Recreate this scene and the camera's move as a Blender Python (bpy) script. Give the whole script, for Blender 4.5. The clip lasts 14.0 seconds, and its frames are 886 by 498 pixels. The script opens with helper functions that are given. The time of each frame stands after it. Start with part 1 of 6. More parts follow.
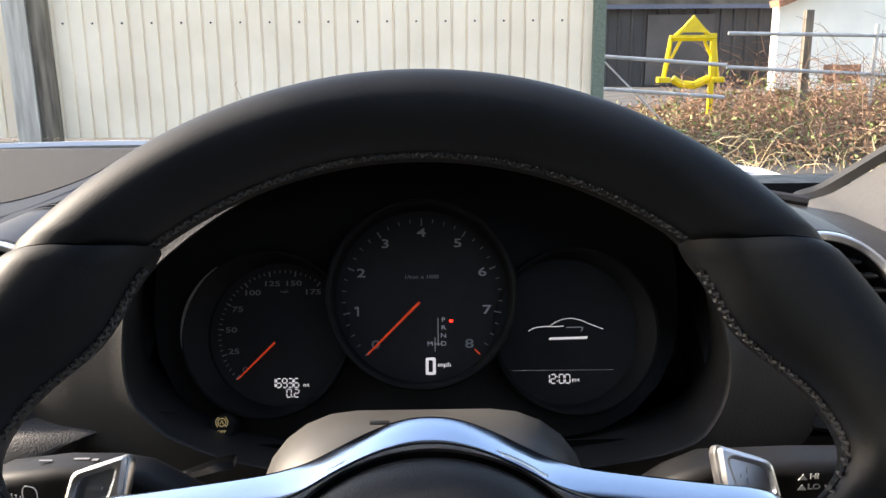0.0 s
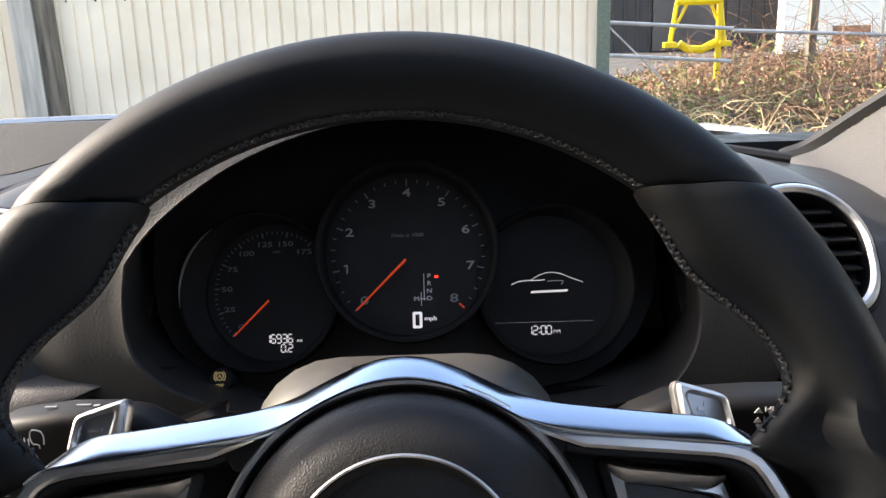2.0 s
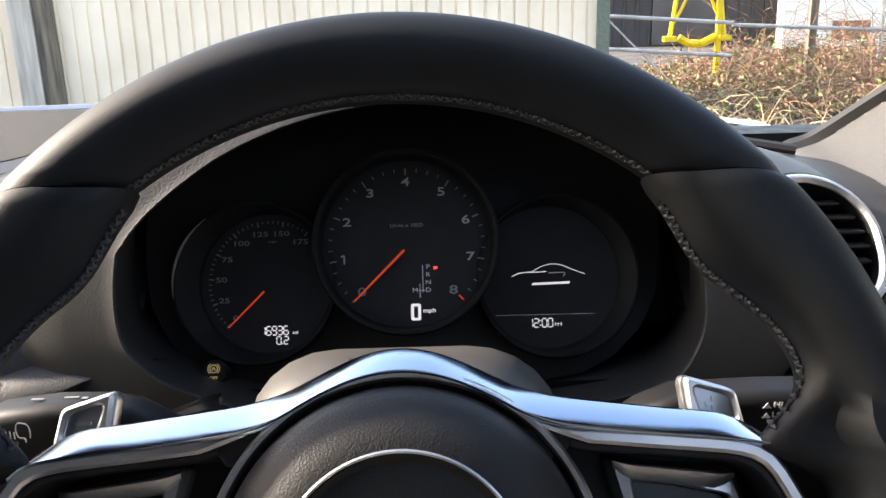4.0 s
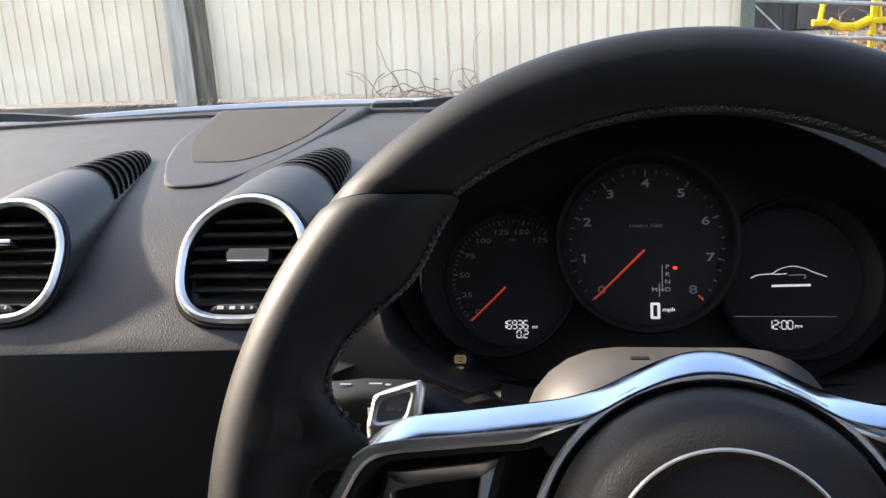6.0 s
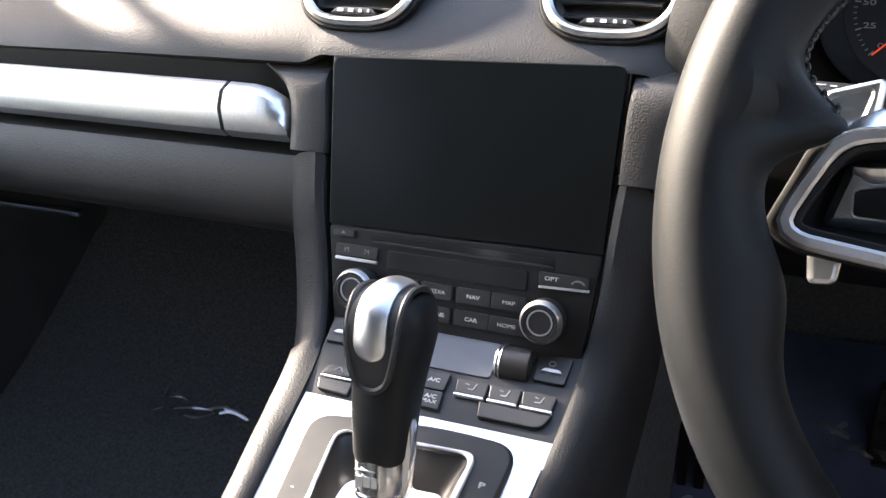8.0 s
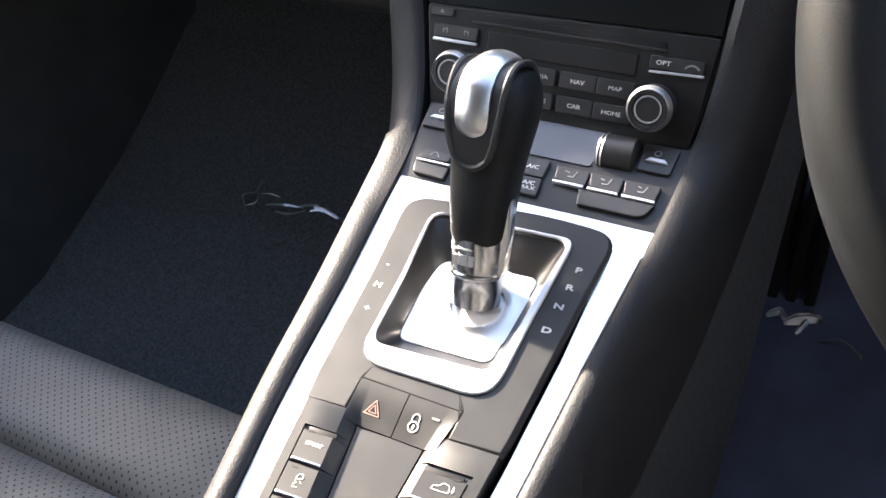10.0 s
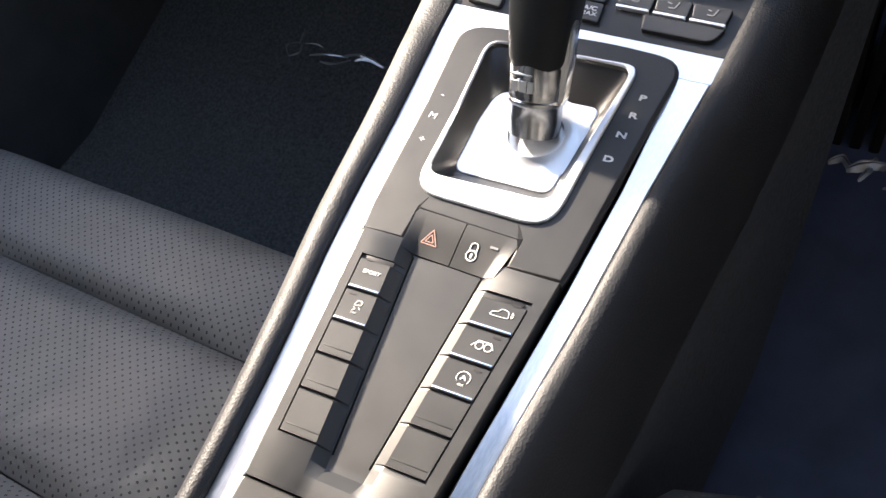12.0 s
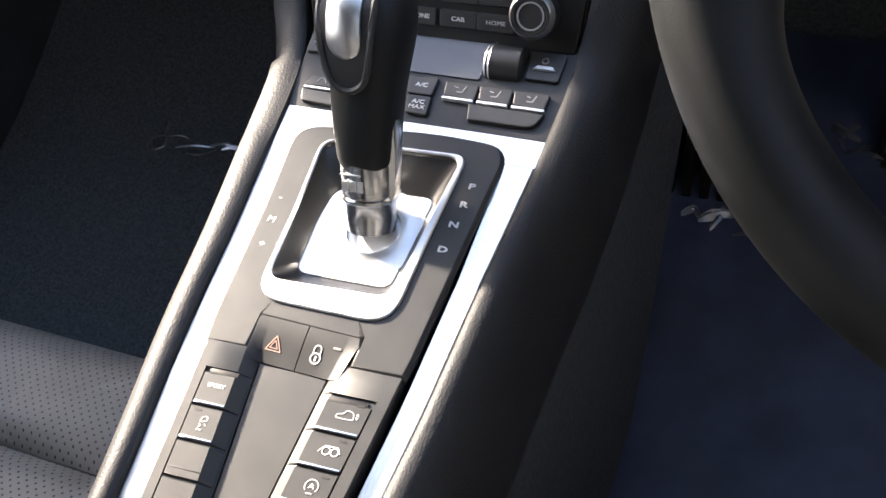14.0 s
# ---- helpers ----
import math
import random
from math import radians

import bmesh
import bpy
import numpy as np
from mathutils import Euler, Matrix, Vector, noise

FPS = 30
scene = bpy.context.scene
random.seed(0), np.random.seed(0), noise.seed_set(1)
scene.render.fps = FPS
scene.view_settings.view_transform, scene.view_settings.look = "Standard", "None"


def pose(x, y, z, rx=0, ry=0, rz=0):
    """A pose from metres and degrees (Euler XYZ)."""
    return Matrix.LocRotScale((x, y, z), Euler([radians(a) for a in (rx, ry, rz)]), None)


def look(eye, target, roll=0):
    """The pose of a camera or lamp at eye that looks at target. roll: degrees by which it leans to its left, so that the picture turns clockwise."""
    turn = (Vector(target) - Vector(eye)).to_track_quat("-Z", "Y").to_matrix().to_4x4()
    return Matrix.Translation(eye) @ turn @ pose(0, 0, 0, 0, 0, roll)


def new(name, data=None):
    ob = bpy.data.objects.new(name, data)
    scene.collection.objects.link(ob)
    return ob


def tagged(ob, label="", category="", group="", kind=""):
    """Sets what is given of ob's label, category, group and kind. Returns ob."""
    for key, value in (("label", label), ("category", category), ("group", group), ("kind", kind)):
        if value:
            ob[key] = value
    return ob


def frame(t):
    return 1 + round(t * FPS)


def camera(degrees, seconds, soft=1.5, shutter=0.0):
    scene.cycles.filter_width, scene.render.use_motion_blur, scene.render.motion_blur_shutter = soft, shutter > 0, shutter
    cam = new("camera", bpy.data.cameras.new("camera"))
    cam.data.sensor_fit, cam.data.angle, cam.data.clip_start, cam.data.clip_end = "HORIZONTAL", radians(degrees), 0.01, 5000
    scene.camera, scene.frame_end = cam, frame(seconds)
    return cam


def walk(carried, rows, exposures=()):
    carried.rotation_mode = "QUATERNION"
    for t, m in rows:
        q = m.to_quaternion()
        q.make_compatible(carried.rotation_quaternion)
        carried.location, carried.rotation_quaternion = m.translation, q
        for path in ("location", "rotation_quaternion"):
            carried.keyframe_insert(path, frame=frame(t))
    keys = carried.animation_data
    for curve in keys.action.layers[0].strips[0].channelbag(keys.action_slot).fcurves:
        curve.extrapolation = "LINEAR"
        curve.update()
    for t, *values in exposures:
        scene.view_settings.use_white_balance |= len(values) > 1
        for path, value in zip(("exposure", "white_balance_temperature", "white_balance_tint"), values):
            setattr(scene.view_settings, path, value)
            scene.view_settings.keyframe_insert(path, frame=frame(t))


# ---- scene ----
cam = camera(53.2, 14.0)
ROWS = [
    (0.0, -0.0035, 0.0021, 1.0796, 76.06, 0.4, -1.16),
    (0.5, 0.0021, -0.0114, 1.0748, 75.68, 0.98, -1.1),
    (1.0, 0.0093, -0.0172, 1.0773, 74.75, 1.3, -1.49),
    (1.5, 0.0108, -0.0188, 1.0764, 74.51, 1.35, -1.17),
    (2.0, 0.011, -0.0211, 1.0772, 74.22, 1.65, -0.83),
    (2.5, 0.0127, -0.019, 1.0759, 74.01, 1.6, -0.47),
    (5.0, 0.0017, -0.0084, 1.0717, 73.45, 1.27, -1.1),
    (5.5, -0.0316, -0.0196, 1.0771, 73.07, 1.35, 1.79),
    (6.0, -0.057, -0.0313, 1.0859, 73.37, 2.74, 7.16),
    (6.5, -0.0793, -0.0369, 1.0885, 72.89, 3.46, 11.78),
    (7.0, -0.1134, -0.0324, 1.0757, 68.76, 3.67, 16.71),
    (7.5, -0.1315, -0.0323, 1.0517, 64.01, 3.63, 20.12),
    (8.0, -0.1453, -0.046, 1.0339, 61.67, 3.05, 21.89),
    (8.5, -0.1473, -0.0471, 1.017, 59.05, 3.83, 23.93),
    (9.0, -0.1505, -0.047, 1.0132, 55.92, 4.11, 25.27),
    (11.5, -0.1607, -0.0597, 0.9893, 44.63, 5.5, 29.04),
    (12.0, -0.1622, -0.0606, 0.9853, 42.57, 6.16, 29.18),
    (12.5, -0.163, -0.0623, 0.9836, 40.79, 6.81, 29.4),
    (13.0, -0.1638, -0.0614, 0.9809, 39.25, 7.7, 29.49),
    (13.5, -0.1571, -0.0534, 0.9898, 40.11, 7.72, 27.35),
    (14.0, -0.1341, -0.0369, 0.9997, 45.4, 5.83, 21.24),
]
walk(cam, [(t, pose(x, y, z, rx, ry, rz)) for t, x, y, z, rx, ry, rz in ROWS], exposures=[(t, e, 7800, 14.5) for t, e in ((0.0, 2.05), (2.5, 2.2), (5.0, 2.4), (5.5, 2.45), (6.0, 2.18), (6.5, 2.12), (7.0, 2.1), (7.5, 2.55), (8.0, 3.28), (8.5, 3.75), (9.0, 3.6), (11.5, 2.95), (12.5, 2.75), (14.0, 3.0))])

# ---- light ----
SUN = Vector((-0.845, 0.25, 0.472)).normalized()
world = bpy.data.worlds.new("world")
scene.world = world
world.use_nodes = True
wn = world.node_tree.nodes
sky = wn.new("ShaderNodeTexSky")
sky.sky_type, sky.sun_disc = "NISHITA", False
sky.sun_elevation = math.asin(SUN.z)
sky.sun_rotation = math.atan2(SUN.x, SUN.y)
world.node_tree.links.new(sky.outputs[0], wn["Background"].inputs[0])
wn["Background"].inputs[1].default_value = 0.15
sun = new("sun", bpy.data.lights.new("sun", "SUN"))
sun.data.energy, sun.data.angle, sun.data.color = 3.7, radians(2.5), (1.0, 0.97, 0.92)
sun.matrix_world = look(SUN * 30, (0, 0, 0))


# ---- materials ----
def shader(name, colour, rough=0.5, metal=0.0, vary=0.0, vary_scale=40.0, bump=0.0, bump_scale=300.0, cells=0.0,
           cell_scale=900.0, rough_vary=0.0, coat=0.0, spec=0.5, second=None, stretch=None):
    m = bpy.data.materials.new(name)
    m.use_nodes = True
    nt = m.node_tree
    b = nt.nodes["Principled BSDF"]
    b.inputs["Base Color"].default_value = (*colour, 1)
    b.inputs["Roughness"].default_value, b.inputs["Metallic"].default_value = rough, metal
    b.inputs["Specular IOR Level"].default_value, b.inputs["Coat Weight"].default_value = spec, coat
    tc = nt.nodes.new("ShaderNodeTexCoord")
    src = tc.outputs["Object"]
    if stretch:
        mp = nt.nodes.new("ShaderNodeMapping")
        mp.inputs["Scale"].default_value = stretch
        nt.links.new(src, mp.inputs[0])
        src = mp.outputs[0]
    if vary or rough_vary or second:
        n = nt.nodes.new("ShaderNodeTexNoise")
        n.inputs["Scale"].default_value, n.inputs["Detail"].default_value = vary_scale, 6.0
        nt.links.new(src, n.inputs["Vector"])
        if vary or second:
            r = nt.nodes.new("ShaderNodeValToRGB")
            lo = second if second else tuple(c * (1 - vary) for c in colour)
            hi = colour if second else tuple(min(1, c * (1 + vary)) for c in colour)
            r.color_ramp.elements[0].color, r.color_ramp.elements[1].color = (*lo, 1), (*hi, 1)
            r.color_ramp.elements[0].position, r.color_ramp.elements[1].position = 0.32, 0.68
            nt.links.new(n.outputs[0], r.inputs[0])
            nt.links.new(r.outputs[0], b.inputs["Base Color"])
        if rough_vary:
            mr = nt.nodes.new("ShaderNodeMapRange")
            mr.inputs[1].default_value, mr.inputs[2].default_value = 0.3, 0.7
            mr.inputs[3].default_value, mr.inputs[4].default_value = max(0.02, rough - rough_vary), min(1, rough + rough_vary)
            nt.links.new(n.outputs[0], mr.inputs[0])
            nt.links.new(mr.outputs[0], b.inputs["Roughness"])
    last = None
    for amount, kind, scale in ((bump, "ShaderNodeTexNoise", bump_scale), (cells, "ShaderNodeTexVoronoi", cell_scale)):
        if amount:
            tx = nt.nodes.new(kind)
            tx.inputs["Scale"].default_value = scale
            nt.links.new(src, tx.inputs["Vector"])
            bp = nt.nodes.new("ShaderNodeBump")
            bp.inputs["Strength"].default_value, bp.inputs["Distance"].default_value = min(1.0, amount), 0.0006
            nt.links.new(tx.outputs[0], bp.inputs["Height"])
            if last:
                nt.links.new(last.outputs[0], bp.inputs["Normal"])
            last = bp
    if last:
        nt.links.new(last.outputs[0], b.inputs["Normal"])
    return m


def glow(name, colour, power):
    m = shader(name, colour, 0.4)
    b = m.node_tree.nodes["Principled BSDF"]
    b.inputs["Emission Color"].default_value, b.inputs["Emission Strength"].default_value = (*colour, 1), power
    return m


def glass(name, colour=(1, 1, 1), rough=0.0):
    m = shader(name, colour, rough)
    b = m.node_tree.nodes["Principled BSDF"]
    b.inputs["Transmission Weight"].default_value, b.inputs["IOR"].default_value = 1.0, 1.08
    return m


DASH = shader("dash_leather", (0.0258, 0.0240, 0.0225), 0.47, vary=0.12, vary_scale=25, bump=0.07, bump_scale=1300, cells=0.28, cell_scale=860, rough_vary=0.05, spec=0.42)
HOODSKIN = shader("hood_leather", (0.0258, 0.0246, 0.0238), 0.47, vary=0.12, vary_scale=25, bump=0.07, bump_scale=1300, cells=0.2, cell_scale=640, rough_vary=0.05, spec=0.42)
PADSKIN = shader("padding_leather", (0.0225, 0.0235, 0.0255), 0.56, vary=0.12, vary_scale=25, bump=0.2, bump_scale=1100, cells=0.3, cell_scale=850, rough_vary=0.05, spec=0.28)
PODSKIN = shader("pod_skin", (0.026, 0.026, 0.027), 0.45, vary=0.1, vary_scale=25, bump=0.05, bump_scale=1500, rough_vary=0.05)
HIDE = shader("wheel_leather", (0.0078, 0.0094, 0.0110), 0.52, spec=0.27, vary=0.2, vary_scale=30, bump=0.07, bump_scale=900, cells=0.05, cell_scale=1100, rough_vary=0.06)
HUBSKIN = shader("hub_skin", (0.013, 0.013, 0.0135), 0.5, vary=0.12, bump=0.14, bump_scale=1100, cells=0.2, cell_scale=1300, rough_vary=0.05, spec=0.4)
SEATSKIN = shader("seat_leather", (0.068, 0.068, 0.0665), 0.42, vary=0.2, vary_scale=18, bump=0.14, bump_scale=60, cells=0.15, cell_scale=900, rough_vary=0.08)
PERF = shader("perforated_leather", (0.106, 0.1055, 0.102), 0.56, vary=0.15, vary_scale=18, bump=0.05, bump_scale=50, cells=0.12, cell_scale=900, rough_vary=0.06)
SOFT = shader("satin_plastic", (0.024, 0.0242, 0.0242), 0.43, spec=0.36, vary=0.12, vary_scale=60, bump=0.05, bump_scale=2500, rough_vary=0.03)
WELL = shader("well_plastic", (0.016, 0.016, 0.0165), 0.38, vary=0.12, vary_scale=60, rough_vary=0.06)
KEY = shader("key_plastic", (0.024, 0.024, 0.024), 0.42, vary=0.12, vary_scale=90, bump=0.04, bump_scale=3000, rough_vary=0.06)
STALK = shader("stalk_plastic", (0.008, 0.008, 0.0085), 0.5, vary=0.15, vary_scale=60, bump=0.04, bump_scale=2500, rough_vary=0.06, spec=0.25)
SHROUD = shader("shroud_plastic", (0.046, 0.044, 0.041), 0.5, vary=0.12, vary_scale=60, bump=0.06, bump_scale=1800, rough_vary=0.05)
BLACK = shader("black_plastic", (0.010, 0.010, 0.0105), 0.5, vary=0.2, vary_scale=50, bump=0.05, bump_scale=2000, rough_vary=0.1, spec=0.3)
GLOSS = shader("gloss_black", (0.006, 0.006, 0.007), 0.3, vary=0.2, rough_vary=0.06, vary_scale=30)
SCREEN = shader("dark_screen", (0.0100, 0.0112, 0.0110), 0.24, vary=0.15, vary_scale=9, rough_vary=0.03, spec=0.16)
BEZEL = shader("bezel_black", (0.009, 0.009, 0.0095), 0.6, vary=0.2, vary_scale=50, spec=0.14)
FACE = shader("dial_face", (0.014, 0.014, 0.0152), 0.55, vary=0.15, vary_scale=80, spec=0.25)
ALU = shader("satin_aluminium", (0.80, 0.80, 0.80), 0.34, 1.0, vary=0.05, vary_scale=120, bump=0.03, bump_scale=1200, rough_vary=0.06)
# polished silver with the sky's blue reflection put into its base colour
SKYSILVER = shader("sky_tinted_silver", (0.43, 0.52, 0.65), 0.13, 1.0, vary=0.04, vary_scale=60, rough_vary=0.05)
ALUDARK = shader("shaded_aluminium", (0.84, 0.83, 0.83), 0.36, 1.0, vary=0.06, vary_scale=80, rough_vary=0.06)
BRUSHED = shader("brushed_aluminium", (0.82, 0.82, 0.81), 0.36, 1.0, vary=0.08, vary_scale=30, bump=0.08, bump_scale=60, stretch=(40, 1.5, 40), rough_vary=0.06)
PLATE = shader("silver_plate", (0.80, 0.81, 0.82), 0.4, 0.85, vary=0.03, vary_scale=60, rough_vary=0.05)
COLLAR = shader("satin_chrome", (0.52, 0.53, 0.55), 0.22, 1.0, vary=0.05, rough_vary=0.05, vary_scale=60)
CHROME = shader("chrome", (0.86, 0.86, 0.87), 0.10, 1.0, vary=0.03, rough_vary=0.03, vary_scale=40)
DOORSKIN = shader("door_lining", (0.055, 0.056, 0.058), 0.7, vary=0.15, vary_scale=20, bump=0.1, bump_scale=700)
CARPET = shader("carpet", (0.074, 0.081, 0.085), 0.95, vary=0.4, vary_scale=300, bump=0.6, bump_scale=1500, cells=0.4, cell_scale=1400)
TUNNEL = shader("tunnel_carpet", (0.046, 0.053, 0.064), 0.95, vary=0.3, vary_scale=300, bump=0.5, bump_scale=1500)
FELT = shader("pillar_felt", (0.062, 0.062, 0.063), 0.9, vary=0.08, vary_scale=300, bump=0.3, bump_scale=1800)
LINER = shader("headliner", (0.10, 0.10, 0.10), 0.9, vary=0.1, vary_scale=300, bump=0.3, bump_scale=1800)
INK = shader("print_white", (0.62, 0.62, 0.60), 0.5, vary=0.05)
INKMID = shader("print_pale", (0.36, 0.36, 0.355), 0.5, vary=0.05)
INKDIM = shader("print_grey", (0.22, 0.22, 0.225), 0.5, vary=0.05)
INKRED = shader("print_red", (0.46, 0.27, 0.22), 0.5, vary=0.05)
NEEDLE = glow("needle_red", (0.75, 0.08, 0.03), 0.08)
LCD = glow("lcd_white", (0.80, 0.82, 0.90), 0.14)
LCDDIM = glow("lcd_grey", (0.40, 0.42, 0.46), 0.05)
LED = glow("led_red", (1.0, 0.03, 0.02), 0.9)
AMBER = glow("lamp_amber", (0.62, 0.50, 0.24), 0.06)
THREAD = shader("thread", (0.036, 0.037, 0.039), 0.7, vary=0.2)
GREYTHREAD = shader("grey_thread", (0.16, 0.16, 0.16), 0.7, vary=0.2)
PAINT = shader("car_paint", (0.62, 0.62, 0.63), 0.25, 0.3, vary=0.03, coat=0.6)
RUBBER = shader("rubber", (0.012, 0.012, 0.012), 0.6, vary=0.2, bump=0.1)
FILM = bpy.data.materials.new("clear_film")
FILM.use_nodes = True
fn, fl = FILM.node_tree.nodes, FILM.node_tree.links
clear, shine, blend = (fn.new("ShaderNode" + k) for k in ("BsdfTransparent", "BsdfGlossy", "MixShader"))
shine.inputs["Roughness"].default_value = 0.3
clear.inputs[0].default_value = (0.93, 0.94, 0.96, 1)
blend.inputs[0].default_value = 0.36
fl.new(clear.outputs[0], blend.inputs[1])
fl.new(shine.outputs[0], blend.inputs[2])
fl.new(blend.outputs[0], fn["Material Output"].inputs[0])
SHELF = shader("satin_grey", (0.10, 0.105, 0.118), 0.32, vary=0.06, vary_scale=40, rough_vary=0.05)
HOLE = shader("open_slot", (0.002, 0.002, 0.002), 0.9, vary=0.2, spec=0.0)
BLUEFILM = shader("blue_mat_cover", (0.050, 0.068, 0.13), 0.5, vary=0.4, vary_scale=14, bump=0.7, bump_scale=24, rough_vary=0.1)
FENCE = shader("painted_sheet", (0.93, 0.81, 0.67), 0.55, vary=0.07, vary_scale=1.6, rough_vary=0.1, bump=0.05, bump_scale=10, second=(0.80, 0.68, 0.545))
PALEWOOD = shader("pale_weathered_wood", (0.56, 0.53, 0.49), 0.9, second=(0.34, 0.31, 0.28), vary_scale=3, stretch=(6, 6, 0.6), bump=0.5, bump_scale=30)
OLDWOOD = shader("weathered_wood", (0.24, 0.20, 0.16), 0.9, second=(0.07, 0.06, 0.05), vary_scale=3, stretch=(6, 6, 0.6), bump=0.6, bump_scale=30)
ASPHALT = shader("asphalt", (0.075, 0.073, 0.07), 0.95, vary=0.35, vary_scale=3, bump=0.4, bump_scale=90)
DARKSHED = shader("dark_cladding", (0.045, 0.045, 0.05), 0.6, vary=0.25, vary_scale=1.5)
WHITEWALL = shader("white_render", (0.90, 0.87, 0.80), 0.85, vary=0.08, vary_scale=1.2, bump=0.2, bump_scale=20)
BRICKRED = shader("brick", (0.33, 0.16, 0.10), 0.9, vary=0.3, vary_scale=8, bump=0.3, bump_scale=20)
YELLOW = shader("yellow_paint", (0.72, 0.52, 0.01), 0.45, vary=0.12, vary_scale=12, rough_vary=0.1)
GALV = shader("galvanised", (0.42, 0.43, 0.44), 0.5, 0.5, vary=0.2, vary_scale=8)
TWIG = shader("bramble_stem", (0.30, 0.185, 0.125), 0.85, second=(0.17, 0.10, 0.07), vary_scale=3)
DRYGRASS = shader("dry_grass", (0.55, 0.44, 0.27), 0.9, second=(0.38, 0.28, 0.16), vary_scale=4)
LEAF = shader("bramble_leaf", (0.20, 0.26, 0.08), 0.6, second=(0.12, 0.16, 0.05), vary_scale=4)
LEAFBROWN = shader("dead_leaf", (0.31, 0.19, 0.115), 0.85, second=(0.19, 0.11, 0.065), vary_scale=4)


def perforate(m, pitch=0.0047, hole=0.17):
    """Rows of small dark holes, staggered, across a leather."""
    nt = m.node_tree
    b = nt.nodes["Principled BSDF"]
    tc = nt.nodes.new("ShaderNodeTexCoord")
    mp = nt.nodes.new("ShaderNodeMapping")
    mp.inputs["Scale"].default_value = (1 / pitch, 1 / pitch, 0)
    mp.inputs["Rotation"].default_value = (0, 0, radians(45))
    fr, sb, ln, lt, mx = (nt.nodes.new(k) for k in ("ShaderNodeVectorMath", "ShaderNodeVectorMath", "ShaderNodeVectorMath", "ShaderNodeMath", "ShaderNodeMix"))
    fr.operation, sb.operation, ln.operation, lt.operation, mx.data_type = "FRACTION", "SUBTRACT", "LENGTH", "LESS_THAN", "RGBA"
    sb.inputs[1].default_value, lt.inputs[1].default_value = (0.5, 0.5, 0), hole
    nt.links.new(tc.outputs["Object"], mp.inputs[0])
    nt.links.new(mp.outputs[0], fr.inputs[0])
    nt.links.new(fr.outputs[0], sb.inputs[0])
    nt.links.new(sb.outputs[0], ln.inputs[0])
    nt.links.new(ln.outputs["Value"], lt.inputs[0])
    nt.links.new(lt.outputs[0], mx.inputs[0])
    nt.links.new(b.inputs["Base Color"].links[0].from_socket, mx.inputs[6])
    mx.inputs[7].default_value = (0.003, 0.003, 0.003, 1)
    nt.links.new(mx.outputs[2], b.inputs["Base Color"])


perforate(PERF)


def crease(m, scale, depth):
    """Broad soft hollows under the grain of a leather."""
    nt = m.node_tree
    tc, tx, bp = (nt.nodes.new(k) for k in ("ShaderNodeTexCoord", "ShaderNodeTexNoise", "ShaderNodeBump"))
    tx.inputs["Scale"].default_value, tx.inputs["Detail"].default_value, tx.inputs["Distortion"].default_value = scale, 3.0, 0.8
    bp.inputs["Strength"].default_value, bp.inputs["Distance"].default_value = 1.0, depth
    nt.links.new(tc.outputs["Object"], tx.inputs["Vector"])
    nt.links.new(tx.outputs[0], bp.inputs["Height"])
    b = nt.nodes["Principled BSDF"]
    grain = b.inputs["Normal"].links[0].from_node
    while grain.inputs["Normal"].links:
        grain = grain.inputs["Normal"].links[0].from_node
    nt.links.new(bp.outputs[0], grain.inputs["Normal"])


crease(PERF, 13, 0.006)
crease(SEATSKIN, 12, 0.004)


# ---- geometry helpers; local lengths in millimetres ----
MM = 0.001


def placed(ob):
    return placed(ob.parent) @ ob.matrix_basis if ob.parent else ob.matrix_basis.copy()


def part(name, bm, mat, parent=None, label="", smooth=True, scale=MM, matrix=None, kind="", at=None):
    """One mesh under parent; at is its own frame in the world, if that is not the parent's."""
    if matrix is not None:
        bm.transform(matrix)
    for v in bm.verts:
        v.co *= scale
    bmesh.ops.recalc_face_normals(bm, faces=bm.faces)
    me = bpy.data.meshes.new(name)
    bm.to_mesh(me)
    bm.free()
    me.materials.append(mat)
    if smooth:
        for p in me.polygons:
            p.use_smooth = True
        me.set_sharp_from_angle(angle=radians(38))
    ob = new(name, me)
    ob.parent = parent
    if at is not None:
        ob.matrix_basis = placed(parent).inverted() @ at if parent else at
    return tagged(ob, label=label, kind=kind)


def thing(name, m, label, category, group="", kind=""):
    ob = new(name)
    ob.matrix_basis = m
    ob.empty_display_size = 0.02
    return tagged(ob, label, category, group, kind)


def plane_frame(o, tilt, yaw=0.0, flat=False):
    """Right, up (or forward) and outward axes of a tilted panel, at o in metres."""
    t = radians(tilt)
    u = Vector((1, 0, 0))
    v = Vector((0, math.cos(t), math.sin(t))) if flat else Vector((0, math.sin(t), math.cos(t)))
    n = u.cross(v)
    return Matrix.Translation(o) @ Matrix.Rotation(radians(yaw), 4, "Z") @ Matrix((u, v, n)).transposed().to_4x4()


def loft(rings, closed=True, caps=True):
    bm = bmesh.new()
    rows = [[bm.verts.new(p) for p in r] for r in rings]
    k = len(rows[0])
    for a, b in zip(rows, rows[1:]):
        for i in range(k if closed else k - 1):
            j = (i + 1) % k
            bm.faces.new((a[i], a[j], b[j], b[i]))
    if caps and closed:
        bm.faces.new(rows[0][::-1])
        bm.faces.new(rows[-1])
    return bm


